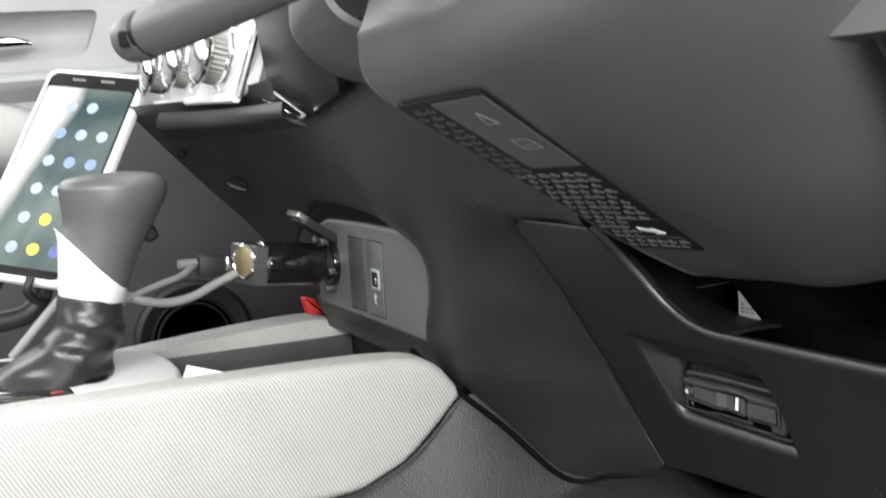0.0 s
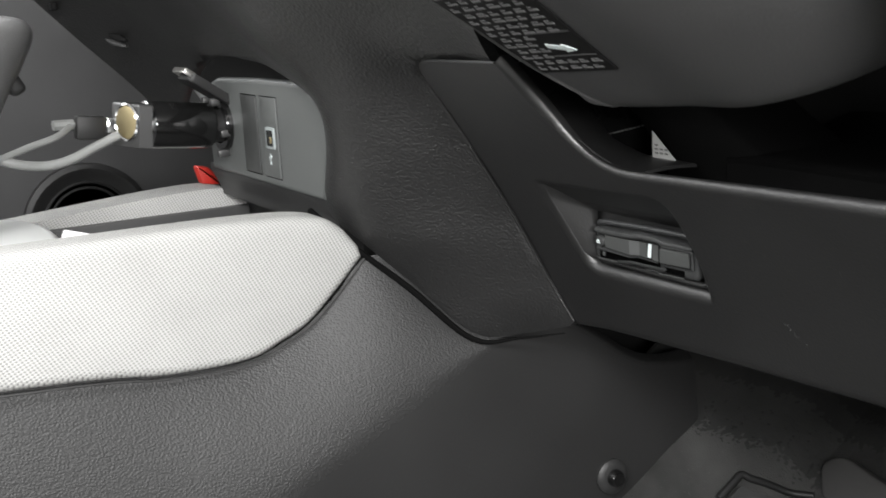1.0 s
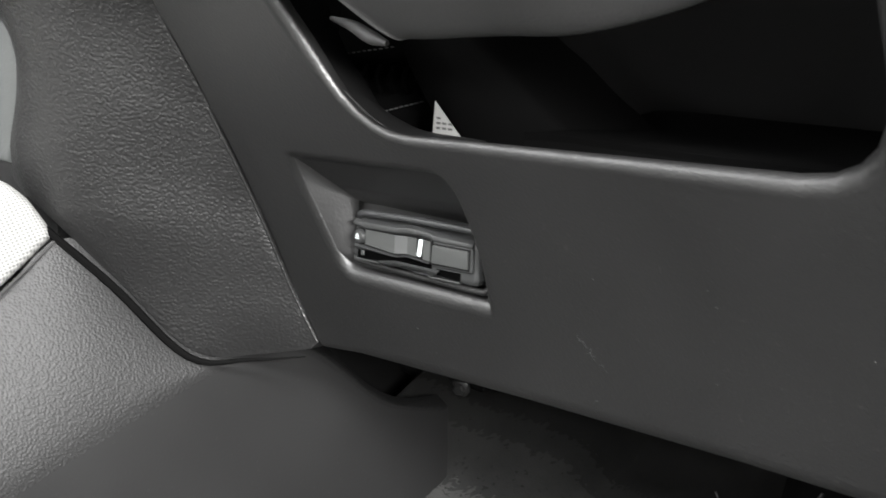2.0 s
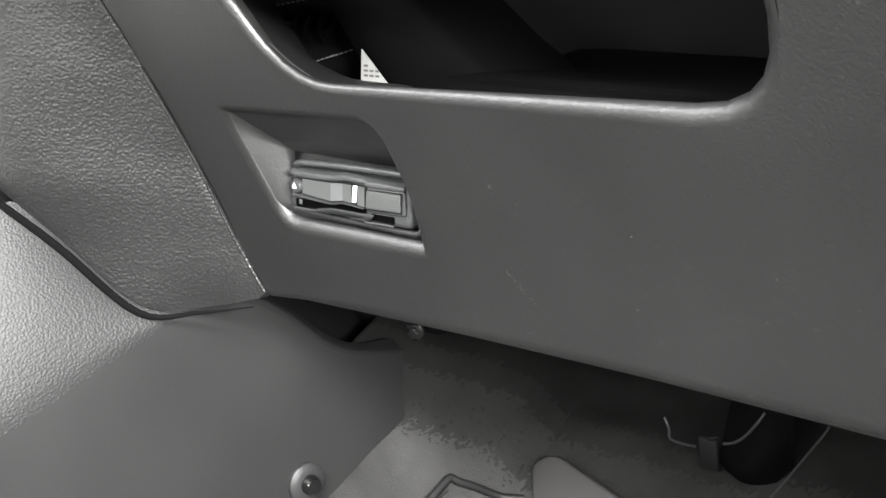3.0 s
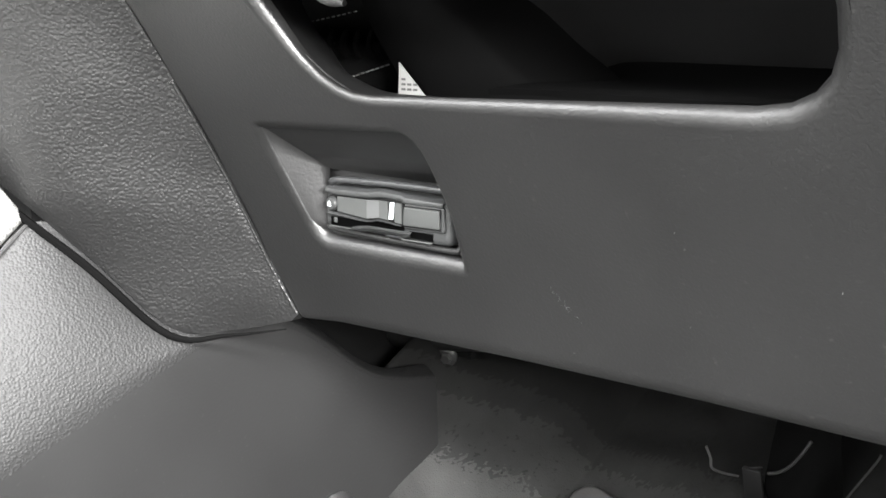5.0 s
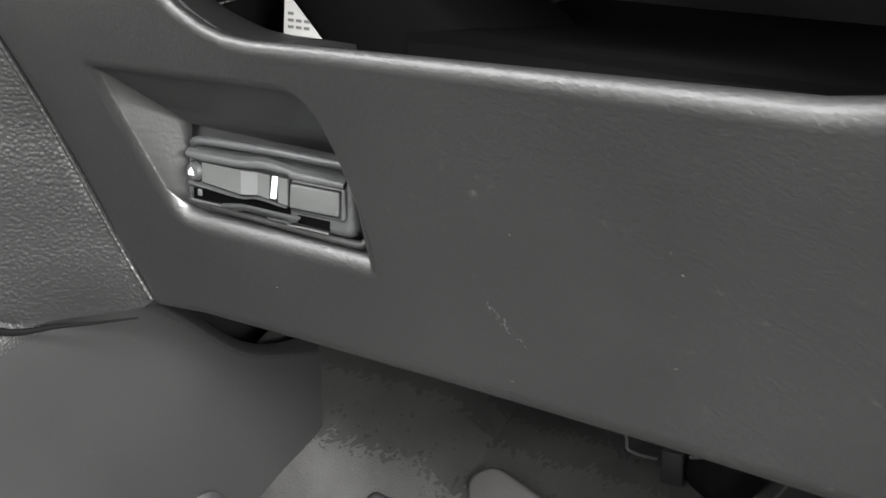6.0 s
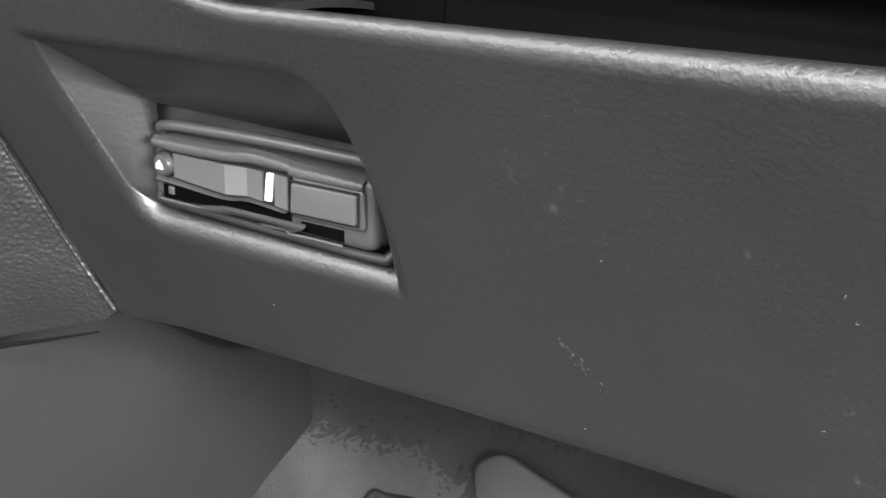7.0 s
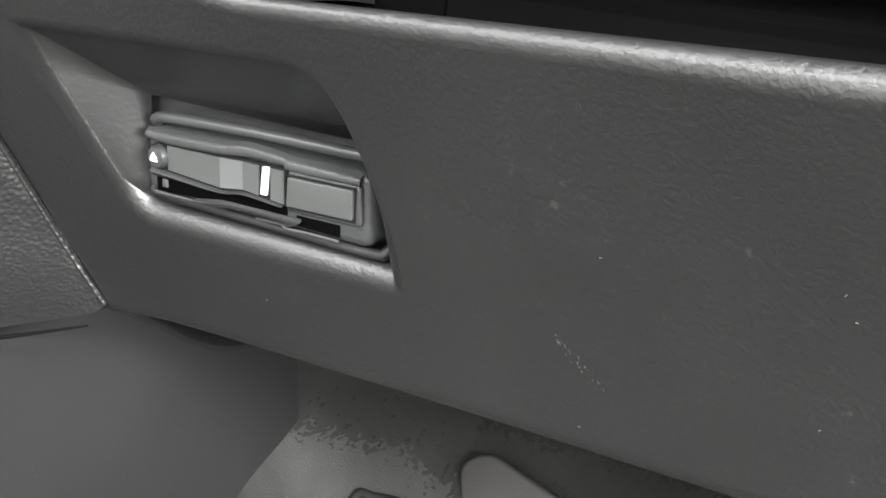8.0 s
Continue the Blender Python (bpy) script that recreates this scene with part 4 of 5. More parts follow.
pad_line = [(p.x, p.y) for p in spline([(a, b, 0) for a, b in PAD_TOP], 5)] + [(p.x, p.y) for p in spline([(a, b, 0) for a, b in PAD_LOW], 5)]


def bolster(x_in, depth, flip):
    bm = prism(pad_line, depth, Matrix(), 0.006, 4)
    for v in bm.verts:
        v.co = Vector((x_in - v.co.z if flip else x_in + v.co.z, v.co.x, v.co.y))
    return bm


part("bolster", bolster(-0.160, 0.022, False), FABRIC, console, "padded grey woven fabric bolster", 50)
far = bolster(-0.342, 0.040, True)
bmesh.ops.translate(far, vec=(0, 0.022, -0.012), verts=far.verts)
for v in far.verts:
    v.co.z -= 0.09 * max(0.0, -0.06 - v.co.y)
part("bolster", far, FABRIC, console, "padded grey woven fabric bolster", 50)
part("piping", tube([(-0.1382, y, z - 0.0006) for y, z in PAD_LOW], 0.0006, 8, 5), PIPING, console)



def curve_of(*pairs):
    """A smooth function of y through (y, value) pairs."""
    pts = spline([(a, b, 0) for a, b in pairs], 10)
    ys, vs = [p.x for p in pts], [p.y for p in pts]
    return lambda y: float(np.interp(y, ys, vs))


S_TOP = curve_of((-0.60, 0.045), (-0.272, -0.0015), (-0.195, -0.0165), (-0.153, -0.0205), (-0.133, -0.016), (-0.116, -0.0095), (-0.097, 0.0045), (-0.079, 0.0205), (-0.060, 0.012), (-0.024, -0.022), (0.020, -0.027), (0.050, -0.044), (0.070, -0.061), (0.090, -0.077), (0.112, -0.087), (0.141, -0.0915))
S_RIDGE = curve_of((-0.60, -0.221), (-0.272, -0.141), (-0.170, -0.100), (-0.095, -0.071), (-0.030, -0.043), (0.0, -0.037), (0.030, -0.039), (0.060, -0.060), (0.090, -0.083), (0.141, -0.098))
S_LOW = curve_of((-0.60, -0.345), (-0.272, -0.31), (-0.095, -0.245), (0.035, -0.200), (0.095, -0.182), (0.141, -0.160))
X_TOP = curve_of((-0.60, -0.150), (-0.272, -0.148), (-0.15, -0.1435), (-0.079, -0.1385), (-0.024, -0.124), (0.030, -0.117), (0.085, -0.118), (0.141, -0.119))
X_RIDGE = curve_of((-0.60, -0.128), (-0.272, -0.125), (-0.170, -0.119), (-0.095, -0.114), (-0.030, -0.108), (0.030, -0.1075), (0.085, -0.1085), (0.141, -0.1095))
X_LOW = curve_of((-0.60, -0.146), (-0.272, -0.141), (-0.095, -0.128), (0.035, -0.113), (0.095, -0.108), (0.141, -0.107))


def console_side(k0, k1):
    """One moulded skin: a roll under the bolster's piping, a full grained flank, then tucked under towards the floor."""
    ny, nv = 90, 44
    g = np.zeros((ny + 1, nv + 1, 3))
    for i in range(ny + 1):
        y = -0.60 + 0.741 * (i / ny) ** 0.75
        for k in range(nv + 1):
            v = k / nv
            if v < 0.5:
                s_ = v / 0.5
                x, z = X_TOP(y) + (X_RIDGE(y) - X_TOP(y)) * (1 - (1 - s_) ** 1.5), S_TOP(y) + (S_RIDGE(y) - S_TOP(y)) * s_
            else:
                s_ = (v - 0.5) / 0.5
                x, z = X_RIDGE(y) + (X_LOW(y) - X_RIDGE(y)) * s_, S_RIDGE(y) + (S_LOW(y) - S_RIDGE(y)) * s_
            g[i, k] = (x, y, z)
    for _ in range(5):
        h = g.copy()
        h[1:-1, 1:-1] = 0.5 * g[1:-1, 1:-1] + 0.125 * (g[2:, 1:-1] + g[:-2, 1:-1] + g[1:-1, 2:] + g[1:-1, :-2])
        g = h
    bm = bmesh.new()
    vs = [[bm.verts.new(q) for q in row] for row in g]
    for i in range(ny):
        for k in range(k0, k1):
            bm.faces.new((vs[i][k], vs[i + 1][k], vs[i + 1][k + 1], vs[i][k + 1]))
    bmesh.ops.delete(bm, geom=[v for v in bm.verts if not v.link_faces], context="VERTS")
    return bm


part("side_panel", console_side(0, 22), LEATHER, console, "dark grained leather-look side panel", 180)
part("lower_trim", console_side(22, 44), LOWER, console, "smooth dark lower side trim", 180)
part("tray", box((0.16, 0.56, 0.004), Matrix.Translation((-0.2565, -0.34, 0.002))), SHROUD, console, "black storage tray")
part("tray_wall", prism([(-0.58, -0.003), (-0.066, -0.003), (-0.066, 0.0195), (-0.20, 0.029), (-0.58, 0.052)], 0.006, Matrix.Translation((-0.341, 0, 0)) @ m_side, 0.001), SHROUD, console)
part("tray_wall", prism([(-0.58, -0.003), (-0.09, -0.003), (-0.09, 0.020), (-0.20, 0.034), (-0.58, 0.060)], 0.004, Matrix.Translation((-0.166, 0, 0)) @ m_side, 0.001), DARK, console)
part("core", box((0.20, 0.6, 0.25), Matrix.Translation((-0.2565, -0.34, -0.13))), DARK, console)
part("front_core", box((0.18, 0.30, 0.20), Matrix.Translation((-0.26, 0.07, -0.10))), DARK, console)
m_sp = frame_of((-0.265, -0.290, 0.042), (1, 0, 0), (0, 0.13, 1))
part("shift_plate", prism(rounded([(-0.055, -0.14), (0.055, -0.14), (0.058, 0.068), (0.0, 0.080), (-0.055, 0.070)], [0.01, 0.01, 0.03, 0.05, 0.03]), 0.012, m_sp, 0.005, 3), SILVER, console, "bright silver shift surround")
part("shift_inlay", prism(rounded([(-0.036, -0.12), (0.036, -0.12), (0.036, 0.03), (-0.036, 0.045)], 0.014), 0.0025, m_sp @ Matrix.Translation((0.004, 0, 0.0118)), 0.001), GLOSS, console, "gloss black shift inlay")
part("selector_strip", box((0.022, 0.13, 0.006), frame_of((-0.200, -0.345, 0.0610), (1, 0, 0), (0, 0.13, 1)), 0.002), GLOSS, console, "gloss black selector strip")
part("indicator", box((0.003, 0.006, 0.0012), frame_of((-0.197, -0.289, 0.0575), (1, 0, 0), (0, 0.13, 1)), 0.0003), DULLRED, console, "small red position lamp")

# ---------------------------------------------------------------- gear lever
lever = thing("gear_lever", (-0.25, -0.27, 0.05), "leather-wrapped gear lever with a silver collar and black boot", "gear lever")


def section(cy, cz, ry, rx, tilt, cx=-0.25):
    """An oval level of the lever; ry along the car, rx across."""
    d = Vector((0, math.cos(tilt), -math.sin(tilt)))
    return [Vector((cx, cy + 0.003, cz)) + d * (ry * math.cos(a)) + Vector((1, 0, 0)) * (rx * math.sin(a)) for a in [math.tau * k / 10 for k in range(10)]]


part("grip", loft([section(-0.2565, 0.1040, 0.0180, 0.0165, 0.30), section(-0.2530, 0.1200, 0.0205, 0.0185, 0.28), section(-0.2465, 0.1360, 0.0245, 0.0215, 0.22),
                   section(-0.2420, 0.1480, 0.0285, 0.0250, 0.13), section(-0.2400, 0.1550, 0.0305, 0.0260, 0.08), section(-0.2400, 0.1600, 0.0300, 0.0255, 0.05), section(-0.2405, 0.1640, 0.0255, 0.0215, 0.04), section(-0.2410, 0.1660, 0.0150, 0.0130, 0.03), section(-0.2410, 0.1664, 0.0030, 0.0030, 0.03)], 4, 5, closed=True), KNOB, lever, "dark stitched leather grip", 180)
part("collar", loft([section(-0.2610, 0.0945, 0.0180, 0.0175, 0.20), section(-0.2595, 0.1010, 0.0192, 0.0188, 0.22), section(-0.2585, 0.1075, 0.0200, 0.0190, 0.45), section(-0.2585, 0.1150, 0.0232, 0.0192, 0.80), section(-0.2605, 0.1190, 0.0252, 0.0190, 0.93)], 4, 5, closed=True), SILVER, lever, "bright silver collar", 180)
boot = loft([section(-0.262, 0.0965, 0.0176, 0.018, 0.25), section(-0.263, 0.088, 0.0190, 0.019, 0.2), section(-0.267, 0.076, 0.0205, 0.021, 0.15), section(-0.281, 0.064, 0.026, 0.024, 0.1), section(-0.300, 0.054, 0.042, 0.032, 0.05), section(-0.324, 0.044, 0.062, 0.040, 0.0)], 6, 7, closed=True)
for v in boot.verts:
    fold = noise.noise(Vector((v.co.x * 45, v.co.y * 38 + v.co.z * 60, v.co.z * 75))) - 1.2 * abs(noise.noise(Vector((v.co.x * 20, v.co.y * 30 - v.co.z * 70, 2.5)))) + 0.3
    v.co += (v.co - Vector((-0.25, -0.27, v.co.z))).normalized() * 0.0055 * fold * min(1, max(0, (0.092 - v.co.z) / 0.015))
part("boot", boot, BOOT, lever, "creased black leather boot", 180)
part("release_button", box((0.010, 0.009, 0.016), pose(-0.25, -0.2215, 0.131, 24, 0, 0), 0.003, 3), DARK, lever)

# ---------------------------------------------------------------- setting: floor and cabin shell


def floor_z(x, y):
    base = max(-0.33, -0.18 + 0.55 * (y - 0.21))
    return base + 1.58 * min(max(-0.057 - x, 0), 0.08)


def ground_noise(x, y):
    """Soft waves of the carpet, calmer beside the console."""
    return (0.4 if x < -0.08 else 1.0) * 0.004 * noise.noise(Vector((x * 40, y * 40, 0))) + 0.006 * noise.noise(Vector((x * 11, y * 11, 3)))


def floor_mesh():
    bm = bmesh.new()
    nx, ny = 150, 240
    g = []
    for i in range(nx + 1):
        x = -0.14 + 0.66 * i / nx
        row = []
        for k in range(ny + 1):
            y = -1.0 + 1.42 * k / ny
            z = floor_z(x, y) + ground_noise(x, y)
            row.append(bm.verts.new((x, y, z)))
        g.append(row)
    for i in range(nx):
        for k in range(ny):
            if g[i][k].co.y < 0.41:
                bm.faces.new((g[i][k], g[i + 1][k], g[i + 1][k + 1], g[i][k + 1]))
    bmesh.ops.delete(bm, geom=[v for v in bm.verts if not v.link_faces], context="VERTS")
    return bm


solo("floor", floor_mesh(), CARPET, "grey carpeted driver footwell rising to the toe board", "floor", 180, "structure")
solo("floor_passenger", box((0.62, 1.6, 0.02), Matrix.Translation((-0.66, -0.35, -0.30))), CARPET, "grey carpet of the passenger footwell", "floor", 0, "structure")
solo("floor_rear", box((1.5, 0.90, 0.02), Matrix.Translation((-0.23, -1.45, -0.345))), CARPET, "grey carpet of the rear footwells", "floor", 0, "structure")
solo("ceiling", box((1.6, 1.7, 0.03), Matrix.Translation((-0.25, -1.05, 0.84))), HEADLINER, "pale cloth headliner", "ceiling", 0, "structure")
solo("wall_rear", box((1.6, 0.03, 0.92), Matrix.Translation((-0.25, -1.9, 0.06))), SEAT, "plain grey rear of the cabin", "wall", 0, "structure")
solo("wall_front", box((1.6, 0.02, 0.75), Matrix.Translation((-0.25, 0.43, -0.02))), CAVITY, "black bulkhead in front of the footwell", "wall", 0, "structure")
# out of view; the sill is raised to keep low door light off the carpet
solo("wall_sill_blocker", merge(box((0.04, 1.82, 0.48), Matrix.Translation((0.53, -0.945, -0.135))), box((0.04, 0.50, 0.75), Matrix.Translation((0.53, 0.22, -0.02)))), SEAT, "unseen door sill, raised to block low light, and kick panel", "wall", 0, "structure")

door = thing("door_1", (-0.98, -0.5, -0.25), "light grey passenger door trim with a recessed chrome handle", "door", kind="structure")


def door_trim():
    """The door's inner face, with a hole for the handle's recess."""
    bm = bmesh.new()
    outer = [(-1.6, -0.30), (0.42, -0.30), (0.42, 0.86), (-0.10, 0.86), (-0.14, 0.40), (-1.6, 0.40)]
    hole = rounded([(-0.36, 0.338), (-0.106, 0.334), (-0.128, 0.278), (-0.36, 0.276)], [0.02, 0.012, 0.02, 0.02])
    edges = []
    for loop_ in (outer, [(p[0], p[1]) for p in hole]):
        vs = [bm.verts.new((-0.955, y, z)) for y, z in loop_]
        edges += [bm.edges.new((a, b)) for a, b in zip(vs, vs[1:] + vs[:1])]
    bmesh.ops.triangle_fill(bm, use_beauty=True, use_dissolve=False, edges=edges, normal=(1, 0, 0))
    bmesh.ops.solidify(bm, geom=bm.faces[:], thickness=0.03)
    return bm


part("trim", door_trim(), DOORTRIM, door, "", 30)
part("recess_shell", loft([[(-0.956, -0.37, 0.342), (-0.956, -0.24, 0.341), (-0.956, -0.10, 0.338)], [(-0.985, -0.37, 0.325), (-0.988, -0.24, 0.322), (-0.975, -0.11, 0.320)], [(-0.990, -0.37, 0.30), (-0.992, -0.24, 0.30), (-0.978, -0.12, 0.298)], [(-0.956, -0.37, 0.272), (-0.956, -0.24, 0.273), (-0.956, -0.12, 0.274)]], 6, 6, thick=-0.003), DOORTRIM, door, "hollow of the handle", 60)
part("handle", tube([(-0.958, -0.33, 0.300), (-0.953, -0.26, 0.300), (-0.953, -0.215, 0.299), (-0.960, -0.190, 0.297)], 0.008, 14, 6, radii=[0.007, 0.009, 0.0085, 0.004]), CHROME, door, "chrome door handle")
part("ledge", loft([[(-0.955, -0.9, 0.262), (-0.955, -0.4, 0.262), (-0.955, 0.05, 0.262)], [(-0.925, -0.9, 0.252), (-0.925, -0.4, 0.252), (-0.935, 0.05, 0.254)], [(-0.955, -0.9, 0.230), (-0.955, -0.4, 0.230), (-0.955, 0.05, 0.235)]], 5, 5, thick=-0.003), DOORTRIM, door, "", 60)
part("armrest", loft([[(-0.955, -0.80, 0.235), (-0.955, -0.45, 0.238), (-0.955, -0.28, 0.236), (-0.955, -0.20, 0.215), (-0.955, -0.185, 0.185)],
                      [(-0.895, -0.80, 0.225), (-0.895, -0.45, 0.228), (-0.900, -0.29, 0.225), (-0.912, -0.215, 0.207), (-0.925, -0.195, 0.180)],
                      [(-0.885, -0.80, 0.17), (-0.885, -0.45, 0.17), (-0.890, -0.30, 0.17), (-0.905, -0.230, 0.165), (-0.925, -0.205, 0.160)],
                      [(-0.955, -0.80, 0.10), (-0.955, -0.45, 0.10), (-0.955, -0.32, 0.11), (-0.955, -0.250, 0.13), (-0.955, -0.215, 0.14)]], 5, 6, thick=-0.003), PALECLOTH, door, "pale padded armrest", 60)
m_spk = frame_of((-0.944, -0.048, -0.095), (0, 1, 0), (1, 0, 0))
speaker = part("speaker", lathe([(0.078, 0.0), (0.078, 0.010), (0.072, 0.014), (0.066, 0.012), (0.060, 0.006), (0.030, 0.002), (0.012, 0.005), (0.0005, 0.006)], m_spk, 40), SMOOTH, door, "dark round speaker grille")
for r in (0.054, 0.047):
    part("grille_ring", lathe([(r - 0.002, 0.006), (r, 0.009), (r + 0.002, 0.006)], m_spk, 40), SMOOTH, speaker)
part("lower_pocket", loft([[(-0.954, -0.7, 0.225), (-0.954, -0.3, 0.222), (-0.954, 0.10, 0.20)], [(-0.945, -0.7, 0.10), (-0.945, -0.3, 0.10), (-0.948, 0.10, 0.08)], [(-0.945, -0.7, -0.25), (-0.945, -0.3, -0.25), (-0.948, 0.30, -0.25)]], 5, 5, thick=-0.003), POCKET, door, "dark lower door pocket", 60)

# ---------------------------------------------------------------- climate controls
climate = thing("climate_control", (-0.30, -0.15, 0.20), "silver climate control panel with three ribbed chrome knobs", "climate control")
m_cl = frame_of((-0.305, -0.150, 0.235), (1, 0.12, 0), (0.05, -1, 0.28))
part("panel", prism(rounded([(-0.105, -0.030), (0.085, -0.036), (0.105, 0.030), (0.118, 0.085), (-0.105, 0.085)], 0.012), 0.010, m_cl, 0.003, 3), SILVER, climate, "bright silver control panel")
part("edge_trim", tube([m_cl @ Vector(p) for p in ((0.080, -0.036, 0.008), (0.101, 0.0, 0.010), (0.112, 0.04, 0.010), (0.120, 0.085, 0.010))], 0.0025, 8, 5), CHROME, climate, "chrome edge strip")
part("lower_strip", tube([m_cl @ Vector(p) for p in ((-0.100, -0.032, 0.008), (0.0, -0.035, 0.010), (0.078, -0.038, 0.009))], 0.003, 8, 5), SILVER, climate)
for kx, kr in ((-0.066, 0.0165), (-0.006, 0.0170), (0.056, 0.0190)):
    m_k = m_cl @ Matrix.Translation((kx, -0.012, 0.010))
    knob = part("knob", lathe([(kr + 0.002, 0.0), (kr + 0.002, 0.003), (kr - 0.001, 0.004), (kr - 0.001, 0.006)], m_k, 36), CHROME, climate, "ribbed chrome rotary knob")
    ribs = lathe([(kr - 0.0012, 0.006), (kr - 0.0012, 0.014), (kr - 0.003, 0.015)], m_k, 72)
    inv = m_k.inverted()
    for v in ribs.verts:
        q = inv @ v.co
        a = math.atan2(q.y, q.x)
        q.xy *= 1 + 0.025 * (1 if round(a / math.tau * 72) % 2 else -1)
        v.co = m_k @ q
    part("grip_ring", ribs, STEEL, knob, "finely ribbed grip", 20)
    part("cap", lathe([(kr - 0.0005, 0.015), (kr + 0.0008, 0.0165), (kr + 0.0008, 0.0185), (kr - 0.003, 0.021), (0.004, 0.022)], m_k, 36), CHROME, knob, "bright domed cap")
    part("pointer", box((0.002, 0.008, 0.0012), m_k @ Matrix.Translation((0, kr - 0.006, 0.0215)), 0.0003), WHITE, knob)

# ---------------------------------------------------------------- phone on its holder
P_U, P_V = Vector((0.693, 0.702, -0.165)).normalized(), Vector((-0.326, 0.508, 0.797))
P_V = (P_V - P_U * P_V.dot(P_U)).normalized()
P_N = P_U.cross(P_V)
P_W, P_H = 0.082, 0.168
P_TL = Vector((0.352, -0.337, 0.195)) + (Vector((-0.384, -0.244, 0.236)) - Vector((0.352, -0.337, 0.195))) * 1.08
m_ph = Matrix.Translation(P_TL + P_U * P_W / 2 - P_V * P_H / 2) @ Matrix((P_U, P_V, P_N)).transposed().to_4x4()
phone = thing("phone", tuple(m_ph.translation), "smartphone in a white case showing its home screen", "phone")


def phone_outline(w, h, r):
    return rounded([(-w / 2, -h / 2), (w / 2, -h / 2), (w / 2, h / 2), (-w / 2, h / 2)], r, 6)


part("case", prism(phone_outline(P_W, P_H, 0.010), 0.006, m_ph @ Matrix.Translation((0, 0, -0.006)), 0.002, 3), CASE, phone, "white protective case")
part("glass", prism(phone_outline(P_W - 0.008, P_H - 0.008, 0.007), 0.0012, m_ph @ Matrix.Translation((0, 0, -0.0006)), 0.0003), GLOSS, phone, "black glass front")
part("display", prism(phone_outline(P_W - 0.011, P_H - 0.026, 0.003), 0.0003, m_ph @ Matrix.Translation((0, -0.003, 0.0006))), SCREEN, phone, "lit display with a teal wallpaper", 0)
for k, (sx, wd) in enumerate(((-0.012, 0.011), (0.012, 0.011))):
    part("earpiece", box((wd, 0.002, 0.0006), m_ph @ Matrix.Translation((sx, P_H / 2 - 0.009, 0.0008)), 0.0002), STEEL, phone)
app = [material("app_white", (0.30, 0.36, 0.46), 0.4), material("app_blue", (0.20, 0.28, 0.48), 0.4), material("app_yellow", (0.8, 0.6, 0.08), 0.4), material("app_green", (0.2, 0.6, 0.35), 0.4), material("app_dark", (0.10, 0.12, 0.3), 0.4)]
for r, c, k in ((0, 1, 0), (0, 2, 0), (1, 1, 1), (1, 2, 0), (1, 3, 0), (2, 1, 0), (2, 2, 1), (2, 3, 1), (3, 1, 0), (3, 2, 0), (3, 3, 1), (4, 2, 2), (4, 1, 0), (5, 0, 3), (5, 1, 0), (5, 2, 2), (5, 3, 4)):
    m_i = m_ph @ Matrix.Translation((-0.0255 + c * 0.017, 0.052 - r * 0.0225, 0.0009))
    part("app_icon", lathe([(0.0044, 0.0), (0.0044, 0.0002)], m_i, 20), app[k], phone, "", 0)
holder = thing("phone_holder", tuple(m_ph @ Vector((0, -0.10, -0.02))), "black plastic phone holder clamped under the phone", "phone holder")
part("cradle", box((0.07, 0.08, 0.010), m_ph @ Matrix.Translation((0, -0.03, -0.0155)), 0.003), DARK, holder)
for sx in (-0.02, 0.02):
    part("claw", tube([m_ph @ Vector(p) for p in ((sx, -0.065, -0.016), (sx, -0.090, -0.014), (sx, -0.091, 0.004), (sx, -0.082, 0.006))], 0.003, 8, 4), DARK, holder)
part("stem", tube([m_ph @ Vector((0, -0.04, -0.018)), m_ph @ Vector((0, -0.09, -0.035)), Vector((-0.375, -0.33, 0.06)), Vector((-0.375, -0.34, -0.02))], 0.007, 10, 6), DARK, holder)

# ---------------------------------------------------------------- socket details
for k, (x, z, w_, h_) in enumerate(((0.0, 0.0, 0.0026, 0.0082),)):
    part("port_tongue", box((w_, h_, 0.0006), m_sock @ Matrix.Translation((0.0260, 0.0, 0.0079)), 0.0002), DARK, usb)
part("port_hole", prism(rounded([(-0.0044, -0.0048), (0.0044, -0.0048), (0.0044, 0.0048), (-0.0044, 0.0048)], 0.001), 0.0002, m_sock @ Matrix.Translation((0.0255, 0.0, 0.0075))), CAVITY, usb, "", 0)
part("contact", box((0.0022, 0.004, 0.0006), m_sock @ Matrix.Translation((0.0273, -0.001, 0.0080)), 0.0002), BRASS, usb)
m_tr = m_sock @ Matrix.Translation((0.0230, -0.0125, 0.0067))
part("usb_sign", merge(box((0.0006, 0.0060, 0.0003), m_tr), box((0.003, 0.0006, 0.0003), m_tr @ pose(0.001, 0.0008, 0, 0, 0, 40)), box((0.003, 0.0006, 0.0003), m_tr @ pose(-0.001, -0.0004, 0, 0, 0, 140)), lathe([(0.0009, 0), (0.0009, 0.0003)], m_tr @ Matrix.Translation((0, -0.003, -0.0001)), 10)), WHITE, usb, "white usb sign", 0)
part("socket_ring", lathe([(0.0165, 0.0), (0.0175, 0.003), (0.0165, 0.006), (0.0125, 0.006), (0.0115, 0.0)], m_sock @ Matrix.Translation((-0.052, 0.003, 0.004)), 32), GLOSS, socket, "round power socket")
cap = part("socket_cap", prism(rounded([(-0.012, 0.0), (0.012, 0.0), (0.012, 0.036), (-0.012, 0.036)], 0.004), 0.006, frame_of((-0.300, -0.080, 0.0985), (1, 0, 0), (0, -0.61, -0.79)), 0.0015), DARK, socket, "hinged socket cap standing open", 30)
m_tip = frame_of((-0.300, -0.1065, 0.1190), (1, 0, 0), (0, -0.61, -0.79))
